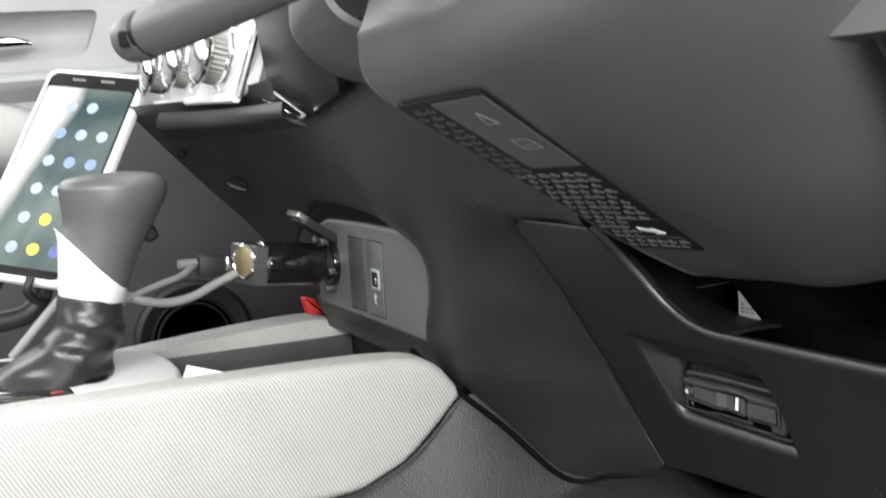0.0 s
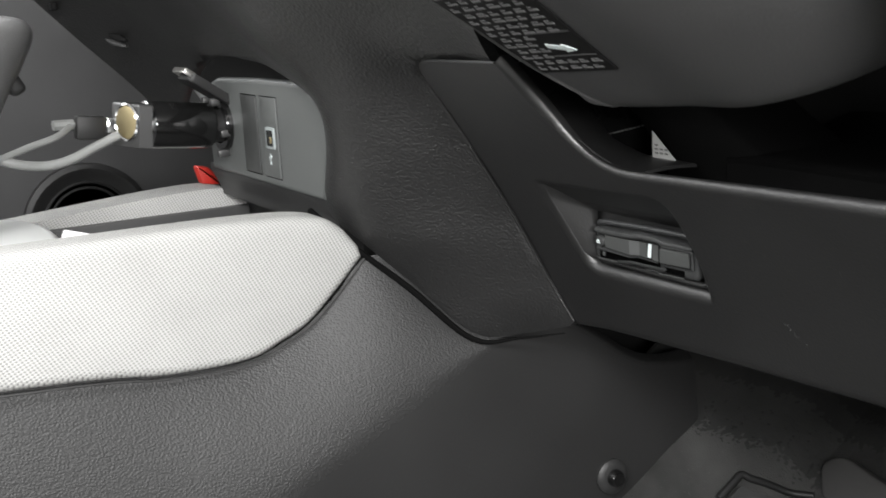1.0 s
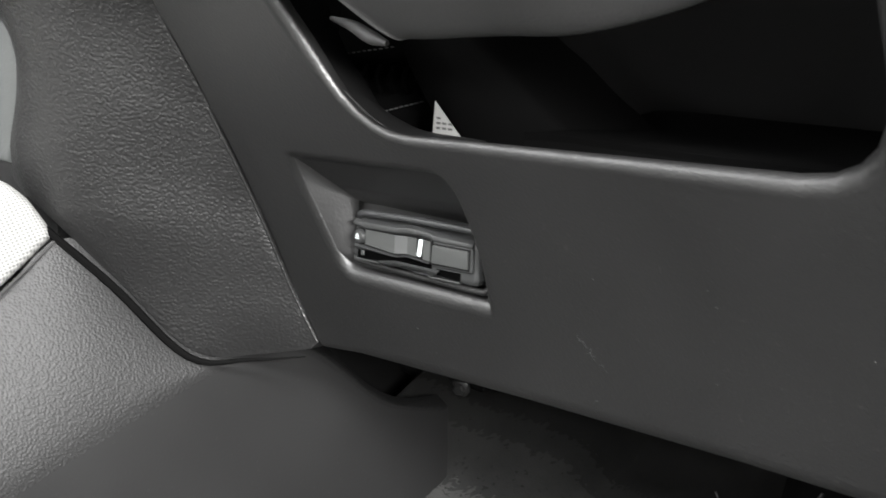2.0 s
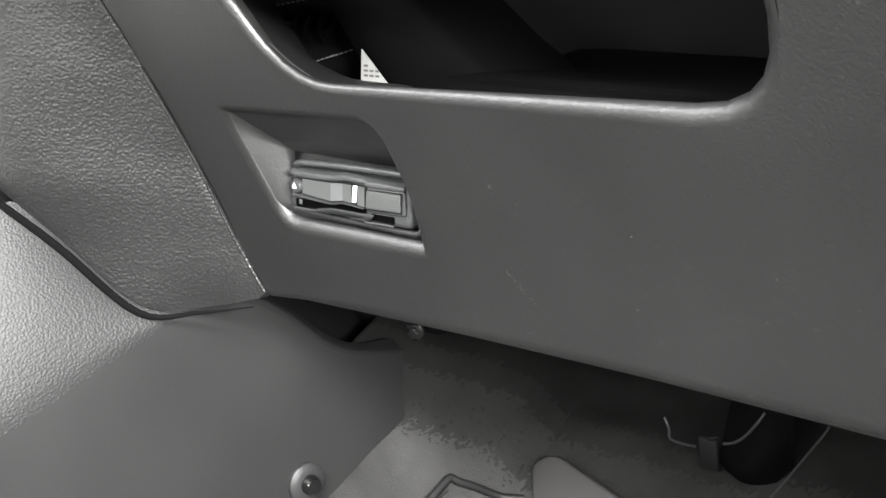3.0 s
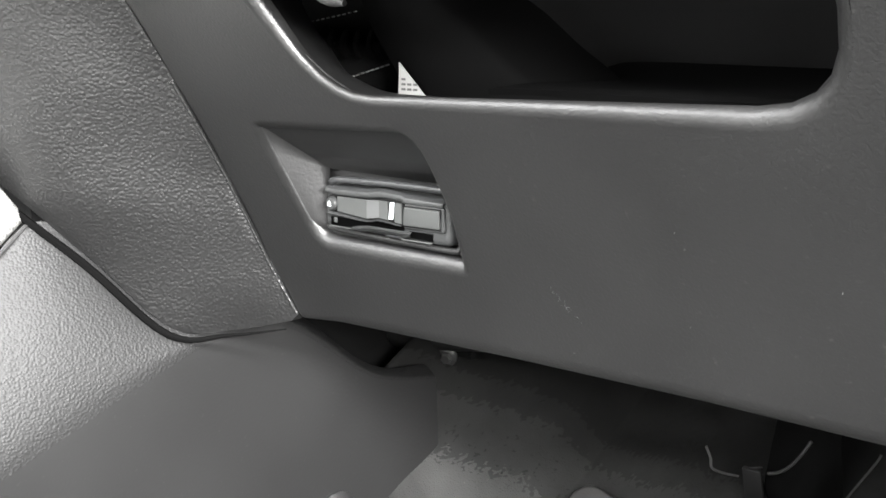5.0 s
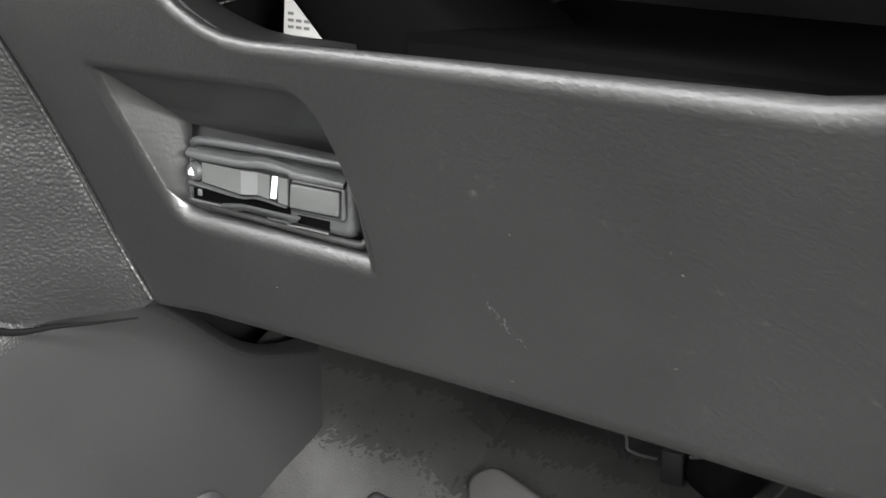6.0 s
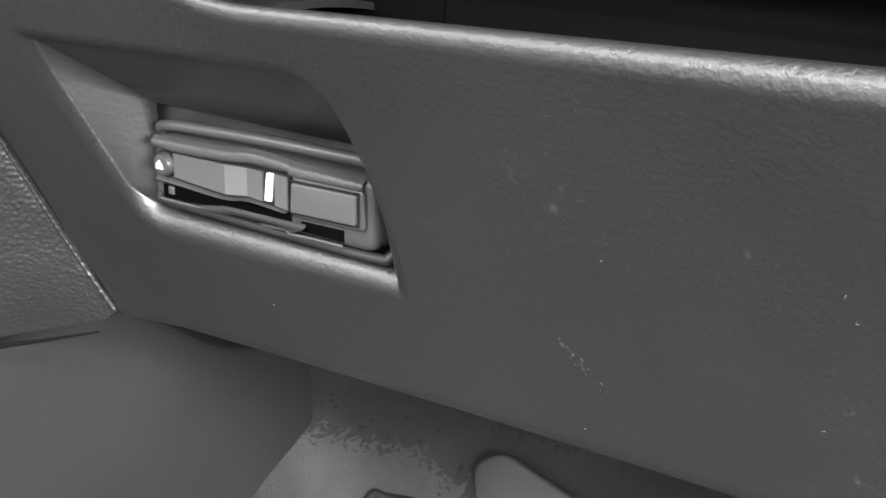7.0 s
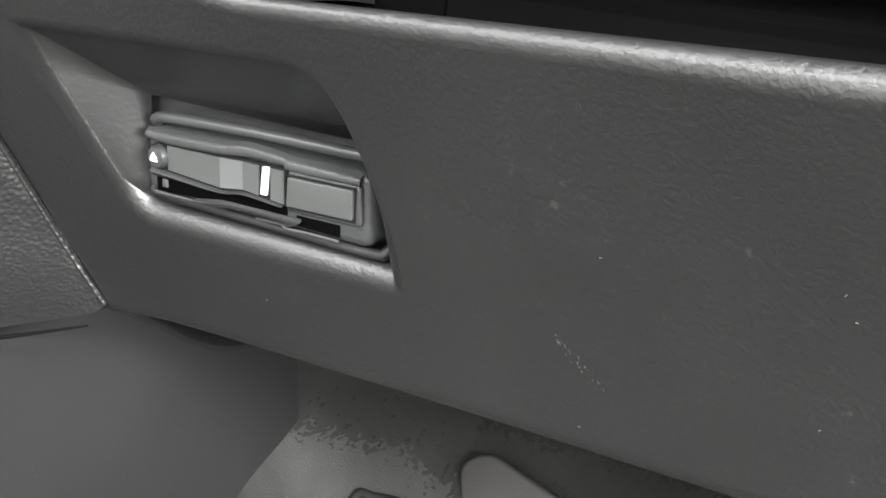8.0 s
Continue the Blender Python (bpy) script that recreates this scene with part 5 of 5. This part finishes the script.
part("cap_tip", merge(box((0.022, 0.0022, 0.004), m_tip @ Matrix.Translation((0, 0.006, 0.0015)), 0.0006), box((0.0025, 0.008, 0.004), m_tip @ Matrix.Translation((-0.0098, 0.003, 0.0015)), 0.0006), box((0.0025, 0.008, 0.004), m_tip @ Matrix.Translation((0.0098, 0.003, 0.0015)), 0.0006)), STEEL, cap, "bright bent wire tip")
for dx, dz in ((-0.013, 0.016), (0.002, 0.016), (0.012, -0.004), (0.002, -0.018)):
    part("contact_tab", box((0.004, 0.009, 0.005), Matrix.Translation((-0.300 + dx, -0.092, 0.083 + dz)), 0.001), DULLSTEEL, socket, "bright metal contact")

# ---------------------------------------------------------------- charging cable
cable = thing("usb_cable", (-0.30, -0.16, 0.09), "grey usb cable plugged into the car charger", "cable")
m_pl = m_ch @ Matrix.Translation((-0.0100, -0.003, 0.0580))
part("plug_tip", box((0.0055, 0.013, 0.008), m_pl @ Matrix.Translation((0, 0, 0.002)), 0.0006), CHROME, cable, "metal usb plug")
part("plug_body", box((0.010, 0.015, 0.018), m_pl @ Matrix.Translation((0, 0, 0.016)), 0.002), DARK, cable, "black plug body")
e0 = m_pl @ Vector((0, 0.002, 0.026))
part("cord", tube([e0, (-0.296, -0.195, 0.0925), (-0.290, -0.215, 0.089), (-0.287, -0.236, 0.083), (-0.287, -0.255, 0.070), (-0.285, -0.262, 0.060)], 0.0020, 8, 8), CABLE, cable)
part("strain_relief", tube([e0, e0 + Vector((0.001, -0.012, 0.001))], 0.0032, 8, 4), CABLE, cable)
cable2 = thing("charging_cable", (-0.29, -0.2, 0.08), "thick grey charging cable looped behind the gear lever", "cable")
part("cord", tube([(-0.300, -0.158, 0.087), (-0.298, -0.172, 0.083), (-0.293, -0.190, 0.078), (-0.290, -0.207, 0.0775), (-0.288, -0.225, 0.083), (-0.300, -0.245, 0.092), (-0.33, -0.26, 0.09), (-0.345, -0.30, 0.05)], 0.0029, 10, 8), CABLE, cable2)

# ---------------------------------------------------------------- small things on the console
solo("red_clip", prism(rounded([(-0.006, -0.002), (0.009, -0.004), (0.001, 0.010), (-0.009, 0.013)], 0.003), 0.008, frame_of((-0.378, -0.0795, 0.035), (0, 1, 0), (1, 0, 0)), 0.002), RED, "bright red plastic clip beside the bolster", "clip")
card = thing("folded_card", (-0.205, -0.21, 0.02), "white folded card with a yellow edge in the tray", "card")
m_cd = frame_of((-0.208, -0.210, 0.0425), (0, 1, -0.95), (0.6, 0, 0.8))
part("sheet", prism([(-0.012, -0.012), (0.022, -0.012), (0.016, 0.010), (-0.012, 0.010)], 0.001, m_cd), CARDWHITE, card, "", 0)
part("stripe", prism([(0.0165, -0.012), (0.0225, -0.012), (0.0165, 0.010), (0.013, 0.010)], 0.0006, m_cd @ Matrix.Translation((0, 0, 0.0008))), YELLOW, card, "yellow edge", 0)

# ---------------------------------------------------------------- under and behind the dash
tag = thing("paper_tag", (0.012, 0.0, 0.075), "white printed paper tag hanging behind the panel lip", "tag")
part("sheet", prism([(0.006, 0.0752), (0.0215, 0.0752), (0.0065, 0.0885)], 0.0004, Matrix.Translation((0, -0.003, 0)) @ m_front), PAPER, tag, "", 0)
rows_ = []
for k in range(3):
    for c in range(3):
        if not (k == 2 and c > 0):
            rows_.append(prism([(0.0078 + c * 0.003, 0.0785 + k * 0.0018), (0.0098 + c * 0.003, 0.0785 + k * 0.0018), (0.0098 + c * 0.003, 0.0793 + k * 0.0018), (0.0078 + c * 0.003, 0.0793 + k * 0.0018)], 0.0002, Matrix.Translation((0, -0.0034, 0)) @ m_front))
part("print", merge(*rows_), INK, tag, "rows of small dark print", 0)

boot_c = thing("column_boot", (-0.03, 0.02, 0.09), "black cloth dust boot with pale stitching round the steering shaft", "dust boot")
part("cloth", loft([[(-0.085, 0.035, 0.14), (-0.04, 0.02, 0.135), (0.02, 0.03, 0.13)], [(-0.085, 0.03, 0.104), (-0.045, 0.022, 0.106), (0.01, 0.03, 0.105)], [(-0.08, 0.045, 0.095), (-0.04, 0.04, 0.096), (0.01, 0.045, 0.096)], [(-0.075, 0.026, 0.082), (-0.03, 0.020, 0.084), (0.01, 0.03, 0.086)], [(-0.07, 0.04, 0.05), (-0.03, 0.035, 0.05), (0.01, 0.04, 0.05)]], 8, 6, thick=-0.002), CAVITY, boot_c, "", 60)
for a, b in (((-0.071, 0.020, 0.1035), (-0.034, 0.014, 0.1075)), ((-0.042, 0.014, 0.0805), (-0.016, 0.014, 0.0870))):
    for k in range(9):
        q = Vector(a).lerp(Vector(b), (k + 0.5) / 9)
        d = (Vector(b) - Vector(a)).normalized()
        part("stitch", tube([q - d * 0.0011, q + d * 0.0009], 0.0003, 6, 2), STITCH, boot_c, "", 0)
for k in range(5):
    part("fold", tube([(-0.056 + k * 0.008, 0.020, 0.099), (-0.054 + k * 0.008, 0.016, 0.094), (-0.053 + k * 0.008, 0.018, 0.089)], 0.0015, 8, 4), HOLLOW, boot_c)
col_br = thing("column_bracket", (0.02, 0.0, 0.1), "smooth black column support behind the knee panel lip", "bracket")
BR_LEFT = [(-0.046, 0.010, 0.150), (-0.023, 0.006, 0.118), (-0.013, 0.005, 0.102), (-0.001, 0.005, 0.087), (0.006, 0.005, 0.078), (0.012, 0.005, 0.066)]
BR_RIGHT = [(-0.020, 0.004, 0.150), (0.012, 0.000, 0.113), (0.033, -0.001, 0.0985), (0.048, -0.001, 0.0875), (0.060, 0.000, 0.0795), (0.075, 0.003, 0.066)]
br_mid = [tuple(Vector(a).lerp(Vector(b), 0.5) + Vector((0, -0.003, 0))) for a, b in zip(BR_LEFT, BR_RIGHT)]
br_back = [(x + 0.006, y + 0.006, z + 0.001) for x, y, z in BR_RIGHT]
br_deep = [(x + 0.012, y + 0.035, z + 0.004) for x, y, z in BR_RIGHT]
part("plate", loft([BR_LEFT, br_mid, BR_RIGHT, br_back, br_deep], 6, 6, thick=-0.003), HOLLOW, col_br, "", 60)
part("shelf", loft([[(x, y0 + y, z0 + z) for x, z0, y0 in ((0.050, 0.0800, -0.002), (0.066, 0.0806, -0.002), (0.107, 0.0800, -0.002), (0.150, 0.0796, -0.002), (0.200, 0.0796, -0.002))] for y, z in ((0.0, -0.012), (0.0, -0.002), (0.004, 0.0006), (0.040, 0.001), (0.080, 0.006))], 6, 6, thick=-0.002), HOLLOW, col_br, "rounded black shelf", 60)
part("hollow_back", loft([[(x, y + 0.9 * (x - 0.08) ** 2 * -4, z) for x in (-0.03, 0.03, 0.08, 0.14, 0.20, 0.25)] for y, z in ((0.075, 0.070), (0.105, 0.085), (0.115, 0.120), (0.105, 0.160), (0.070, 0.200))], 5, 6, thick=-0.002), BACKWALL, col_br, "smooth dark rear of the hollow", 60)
part("edge", tube([(-0.004, -0.045, 0.1155), (0.008, -0.0455, 0.1130), (0.017, -0.046, 0.1098), (0.025, -0.046, 0.1080)], 0.0022, 10, 6, radii=[0.0008, 0.0020, 0.0024, 0.0010]), SHROUD, column, "rounded end lip of the cover")

bolt = thing("bracket_bolt", (-0.125, 0.165, -0.094), "zinc bolt head on a bracket under the dash", "bolt")
m_bo = frame_of((-0.125, 0.168, -0.0945), (1, 0, 0), (0.5, -1, -0.1))
part("washer", lathe([(0.0062, 0), (0.0062, 0.002), (0.0045, 0.003)], m_bo, 24), DULLSTEEL, bolt)
part("head", lathe([(0.0038, 0.002), (0.0038, 0.005), (0.0026, 0.006)], m_bo, 6), DULLSTEEL, bolt, "hexagonal head", 20)
part("plate", box((0.06, 0.012, 0.016), frame_of((-0.140, 0.180, -0.089), (1, 0, 0.05), (0, 0.2, 1)), 0.003), CAVITY, bolt)

clip = thing("trim_fastener", (-0.105, 0.060, -0.153), "glossy black trim fastener on the lower side trim", "fastener")
m_cp = frame_of((-0.108, 0.062, -0.153), (0, 1, 0), (1, -0.15, 0.1))
part("flange", lathe([(0.0115, 0), (0.0115, 0.002), (0.0095, 0.0035), (0.0065, 0.004)], m_cp, 32), LOWER, clip)
part("pin", lathe([(0.0058, 0.003), (0.0054, 0.007), (0.0040, 0.009), (0.0016, 0.009)], m_cp, 28), GLOSS, clip, "glossy centre pin")

rest = thing("foot_rest", (-0.02, 0.21, -0.19), "pale grey moulded foot rest on the toe board", "foot rest")
m_fr = frame_of((-0.055, 0.208, -0.172), (1, 0.05, -0.05), (0, -0.95, 0.5))
part("pad", prism(rounded([(0.0, -0.006), (0.012, -0.034), (0.075, -0.062), (0.11, -0.05), (0.10, -0.012), (0.012, 0.006)], [0.006, 0.014, 0.02, 0.01, 0.01, 0.010]), 0.006, m_fr, 0.002, 3), PAD, rest)
part("stud", prism(rounded([(0.036, -0.032), (0.048, -0.034), (0.048, -0.018), (0.036, -0.016)], 0.003), 0.004, m_fr @ Matrix.Translation((0, 0, 0.005)), 0.001), SMOOTH, rest, "raised dark stud")
mat_ = thing("floor_mat", (-0.10, 0.17, -0.2), "dark moulded rubber floor mat edge", "floor mat")
loop_m = [(-0.0800, 0.1290), (-0.0795, 0.1420), (-0.0790, 0.1500), (-0.0755, 0.1545), (-0.0690, 0.1640), (-0.0600, 0.1760), (-0.0480, 0.1840)]
part("edge", tube([(x, y, floor_z(x, y) + 0.005) for x, y in loop_m], 0.0026, 10, 6), DARK, mat_, "rounded black edge of the mat")
part("field", loft([[(x + 0.003 + d, y - 0.004 - 0.9 * d, floor_z(x + 0.003 + d, y - 0.004 - 0.9 * d) + 0.006) for x, y in loop_m] for d in (0.0, 0.015, 0.03, 0.05)], 3, 4, thick=-0.002), SMOOTH, mat_, "ribbed dark rubber field", 60)
for k in range(3):
    part("rib", tube([(x + 0.006 + 0.005 * k, y - 0.009 - 0.006 * k, floor_z(x + 0.006 + 0.005 * k, y - 0.009 - 0.006 * k) + 0.007) for x, y in loop_m], 0.0012, 8, 4), SMOOTH, mat_)


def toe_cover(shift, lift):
    """Dark felt over the toe board, laid onto the carpet; shift places one step of its painted fade into shade, lift
    its height.
    """
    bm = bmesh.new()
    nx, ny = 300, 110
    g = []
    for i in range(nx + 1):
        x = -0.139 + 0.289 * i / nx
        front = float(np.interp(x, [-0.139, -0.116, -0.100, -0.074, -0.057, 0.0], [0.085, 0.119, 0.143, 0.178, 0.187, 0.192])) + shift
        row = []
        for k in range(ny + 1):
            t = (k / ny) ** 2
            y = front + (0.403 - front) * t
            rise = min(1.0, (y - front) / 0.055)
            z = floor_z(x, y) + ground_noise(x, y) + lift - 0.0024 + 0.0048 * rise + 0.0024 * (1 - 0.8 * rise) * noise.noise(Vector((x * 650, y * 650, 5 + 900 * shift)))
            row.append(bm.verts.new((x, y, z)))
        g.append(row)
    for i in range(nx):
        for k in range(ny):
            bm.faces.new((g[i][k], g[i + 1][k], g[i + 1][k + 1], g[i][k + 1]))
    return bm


cover = thing("toe_cover", (-0.02, 0.25, -0.16), "dark felt cover with a painted fade into shade on the toe board", "cover")
# three layers, each darker, put the carpet's fade into shade into colour
part("shade_edge", toe_cover(-0.022, 0.0), SHADEGREY, cover, "grey layer that starts the painted fade into shade", 60)
part("inner_shade", toe_cover(-0.006, 0.0007), SHADEDARK, cover, "darker layer of the painted fade into shade", 60)
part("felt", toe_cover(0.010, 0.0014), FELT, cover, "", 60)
pedal = thing("brake_pedal", (0.06, 0.2, -0.16), "black steel brake pedal and its bracket under the dash", "brake pedal")
part("arm", tube([(0.085, 0.30, 0.02), (0.082, 0.29, -0.06), (0.075, 0.275, -0.105), (0.068, 0.258, -0.135)], 0.006, 10, 6), CAVITY, pedal)
part("bracket", tube([(0.016, 0.235, -0.133), (0.0195, 0.2345, -0.139), (0.021, 0.234, -0.1445), (0.028, 0.234, -0.1455), (0.037, 0.235, -0.145)], 0.0007, 8, 5), DULLSTEEL, pedal, "worn steel edge")
part("bracket", tube([(0.054, 0.235, -0.138), (0.060, 0.235, -0.1355), (0.066, 0.235, -0.130), (0.072, 0.235, -0.121), (0.076, 0.236, -0.113)], 0.0009, 8, 5), DULLSTEEL, pedal, "worn steel edge")
part("tab", merge(box((0.011, 0.003, 0.022), frame_of((0.0455, 0.236, -0.1475), (1, 0, 0.35), (0, -0.3, 1)), 0.001), tube([(0.0405, 0.2335, -0.1385), (0.0510, 0.2335, -0.1345)], 0.0006, 6, 3)), DARK, pedal, "small folded tab")
part("guard", loft([[(0.052, 0.250, -0.100), (0.066, 0.240, -0.105), (0.080, 0.240, -0.105), (0.090, 0.252, -0.100)], [(0.050, 0.242, -0.140), (0.064, 0.2365, -0.132), (0.0765, 0.237, -0.118), (0.088, 0.246, -0.110)], [(0.052, 0.240, -0.152), (0.066, 0.232, -0.150), (0.080, 0.233, -0.138), (0.090, 0.245, -0.125)], [(0.055, 0.248, -0.165), (0.068, 0.244, -0.166), (0.080, 0.244, -0.160), (0.090, 0.250, -0.145)]], 6, 6, thick=-0.003), HOLLOW, pedal, "rounded black guard", 60)
part("pedal_pad", box((0.08, 0.012, 0.05), frame_of((0.055, 0.185, -0.205), (1, 0, 0), (0, 0.5, 1)), 0.004), DARK, pedal, "ribbed rubber pedal pad")
solo("pedal_rod", tube([(0.120, 0.21, -0.099), (0.118, 0.21, -0.104), (0.106, 0.21, -0.126), (0.090, 0.21, -0.155)], 0.0006, 8, 4), DULLSTEEL, "thin dull steel rod beside the pedal", "rod")
solo("wiring_loom", tube([(-0.20, 0.22, -0.05), (-0.17, 0.165, -0.088), (-0.10, 0.175, -0.082), (0.02, 0.21, -0.07), (0.14, 0.22, -0.05)], 0.006, 10, 8), DARK, "black taped wiring loom under the dash", "wiring")

# ---------------------------------------------------------------- driver seat
seat = loft([
    [(-0.075, -0.95, -0.10), (-0.072, -0.60, -0.09), (-0.070, -0.40, -0.085), (-0.070, -0.33, -0.13), (-0.070, -0.31, -0.20)],
    [(-0.060, -0.95, -0.035), (-0.058, -0.60, -0.028), (-0.056, -0.42, -0.035), (-0.055, -0.335, -0.085), (-0.055, -0.305, -0.18)],
    [(0.02, -0.95, -0.060), (0.02, -0.60, -0.055), (0.02, -0.42, -0.060), (0.02, -0.335, -0.095), (0.02, -0.305, -0.18)],
    [(0.30, -0.95, -0.060), (0.30, -0.60, -0.055), (0.30, -0.42, -0.060), (0.30, -0.335, -0.095), (0.30, -0.305, -0.18)],
    [(0.40, -0.95, -0.035), (0.40, -0.60, -0.028), (0.40, -0.42, -0.035), (0.40, -0.335, -0.085), (0.40, -0.305, -0.18)],
    [(0.42, -0.95, -0.25), (0.42, -0.60, -0.25), (0.42, -0.42, -0.25), (0.42, -0.335, -0.25), (0.42, -0.31, -0.25)],
], 6, 6, thick=-0.01)
solo("driver_seat", seat, SEAT, "grey cloth driver seat cushion", "seat", 180)

# ---------------------------------------------------------------- marks on the knee panel
for x, z, ln, ang in ((0.0, 0.0, 0.0010, 0), (0.1305, 0.014, 0.0011, 30), (0.1775, 0.035, 0.0012, 80), (0.0835, -0.0065, 0.0010, 10), (0.132, 0.045, 0.0012, 60), (0.134, 0.040, 0.0009, 0), (0.092, 0.040, 0.0009, 20)):
    d = Vector((math.cos(radians(ang)), 0, math.sin(radians(ang)))) * ln / 2
    c = on_panel(x, z, 0.00005)
    part("lint_speck", tube([c - d * 0.6, c + d * 0.6], 0.00011, 6, 2), LINT, dashboard, "", 0)
scuff_rng = random.Random(11)
scuff_bits = []
for k in range(34):
    t = scuff_rng.random()
    c = on_panel(0.0800 + 0.0095 * t + scuff_rng.gauss(0, 0.0006), 0.0165 - 0.0095 * t + scuff_rng.gauss(0, 0.0006), 0.00003)
    scuff_bits.append(tube([c, c + Vector((0.0003, 0.0001, -0.0004)) * scuff_rng.uniform(0.3, 1.6)], scuff_rng.uniform(0.00004, 0.00009), 5, 2))
part("scuff", merge(*scuff_bits), SCUFF, dashboard, "faint pale scuff of tiny scratches", 0)
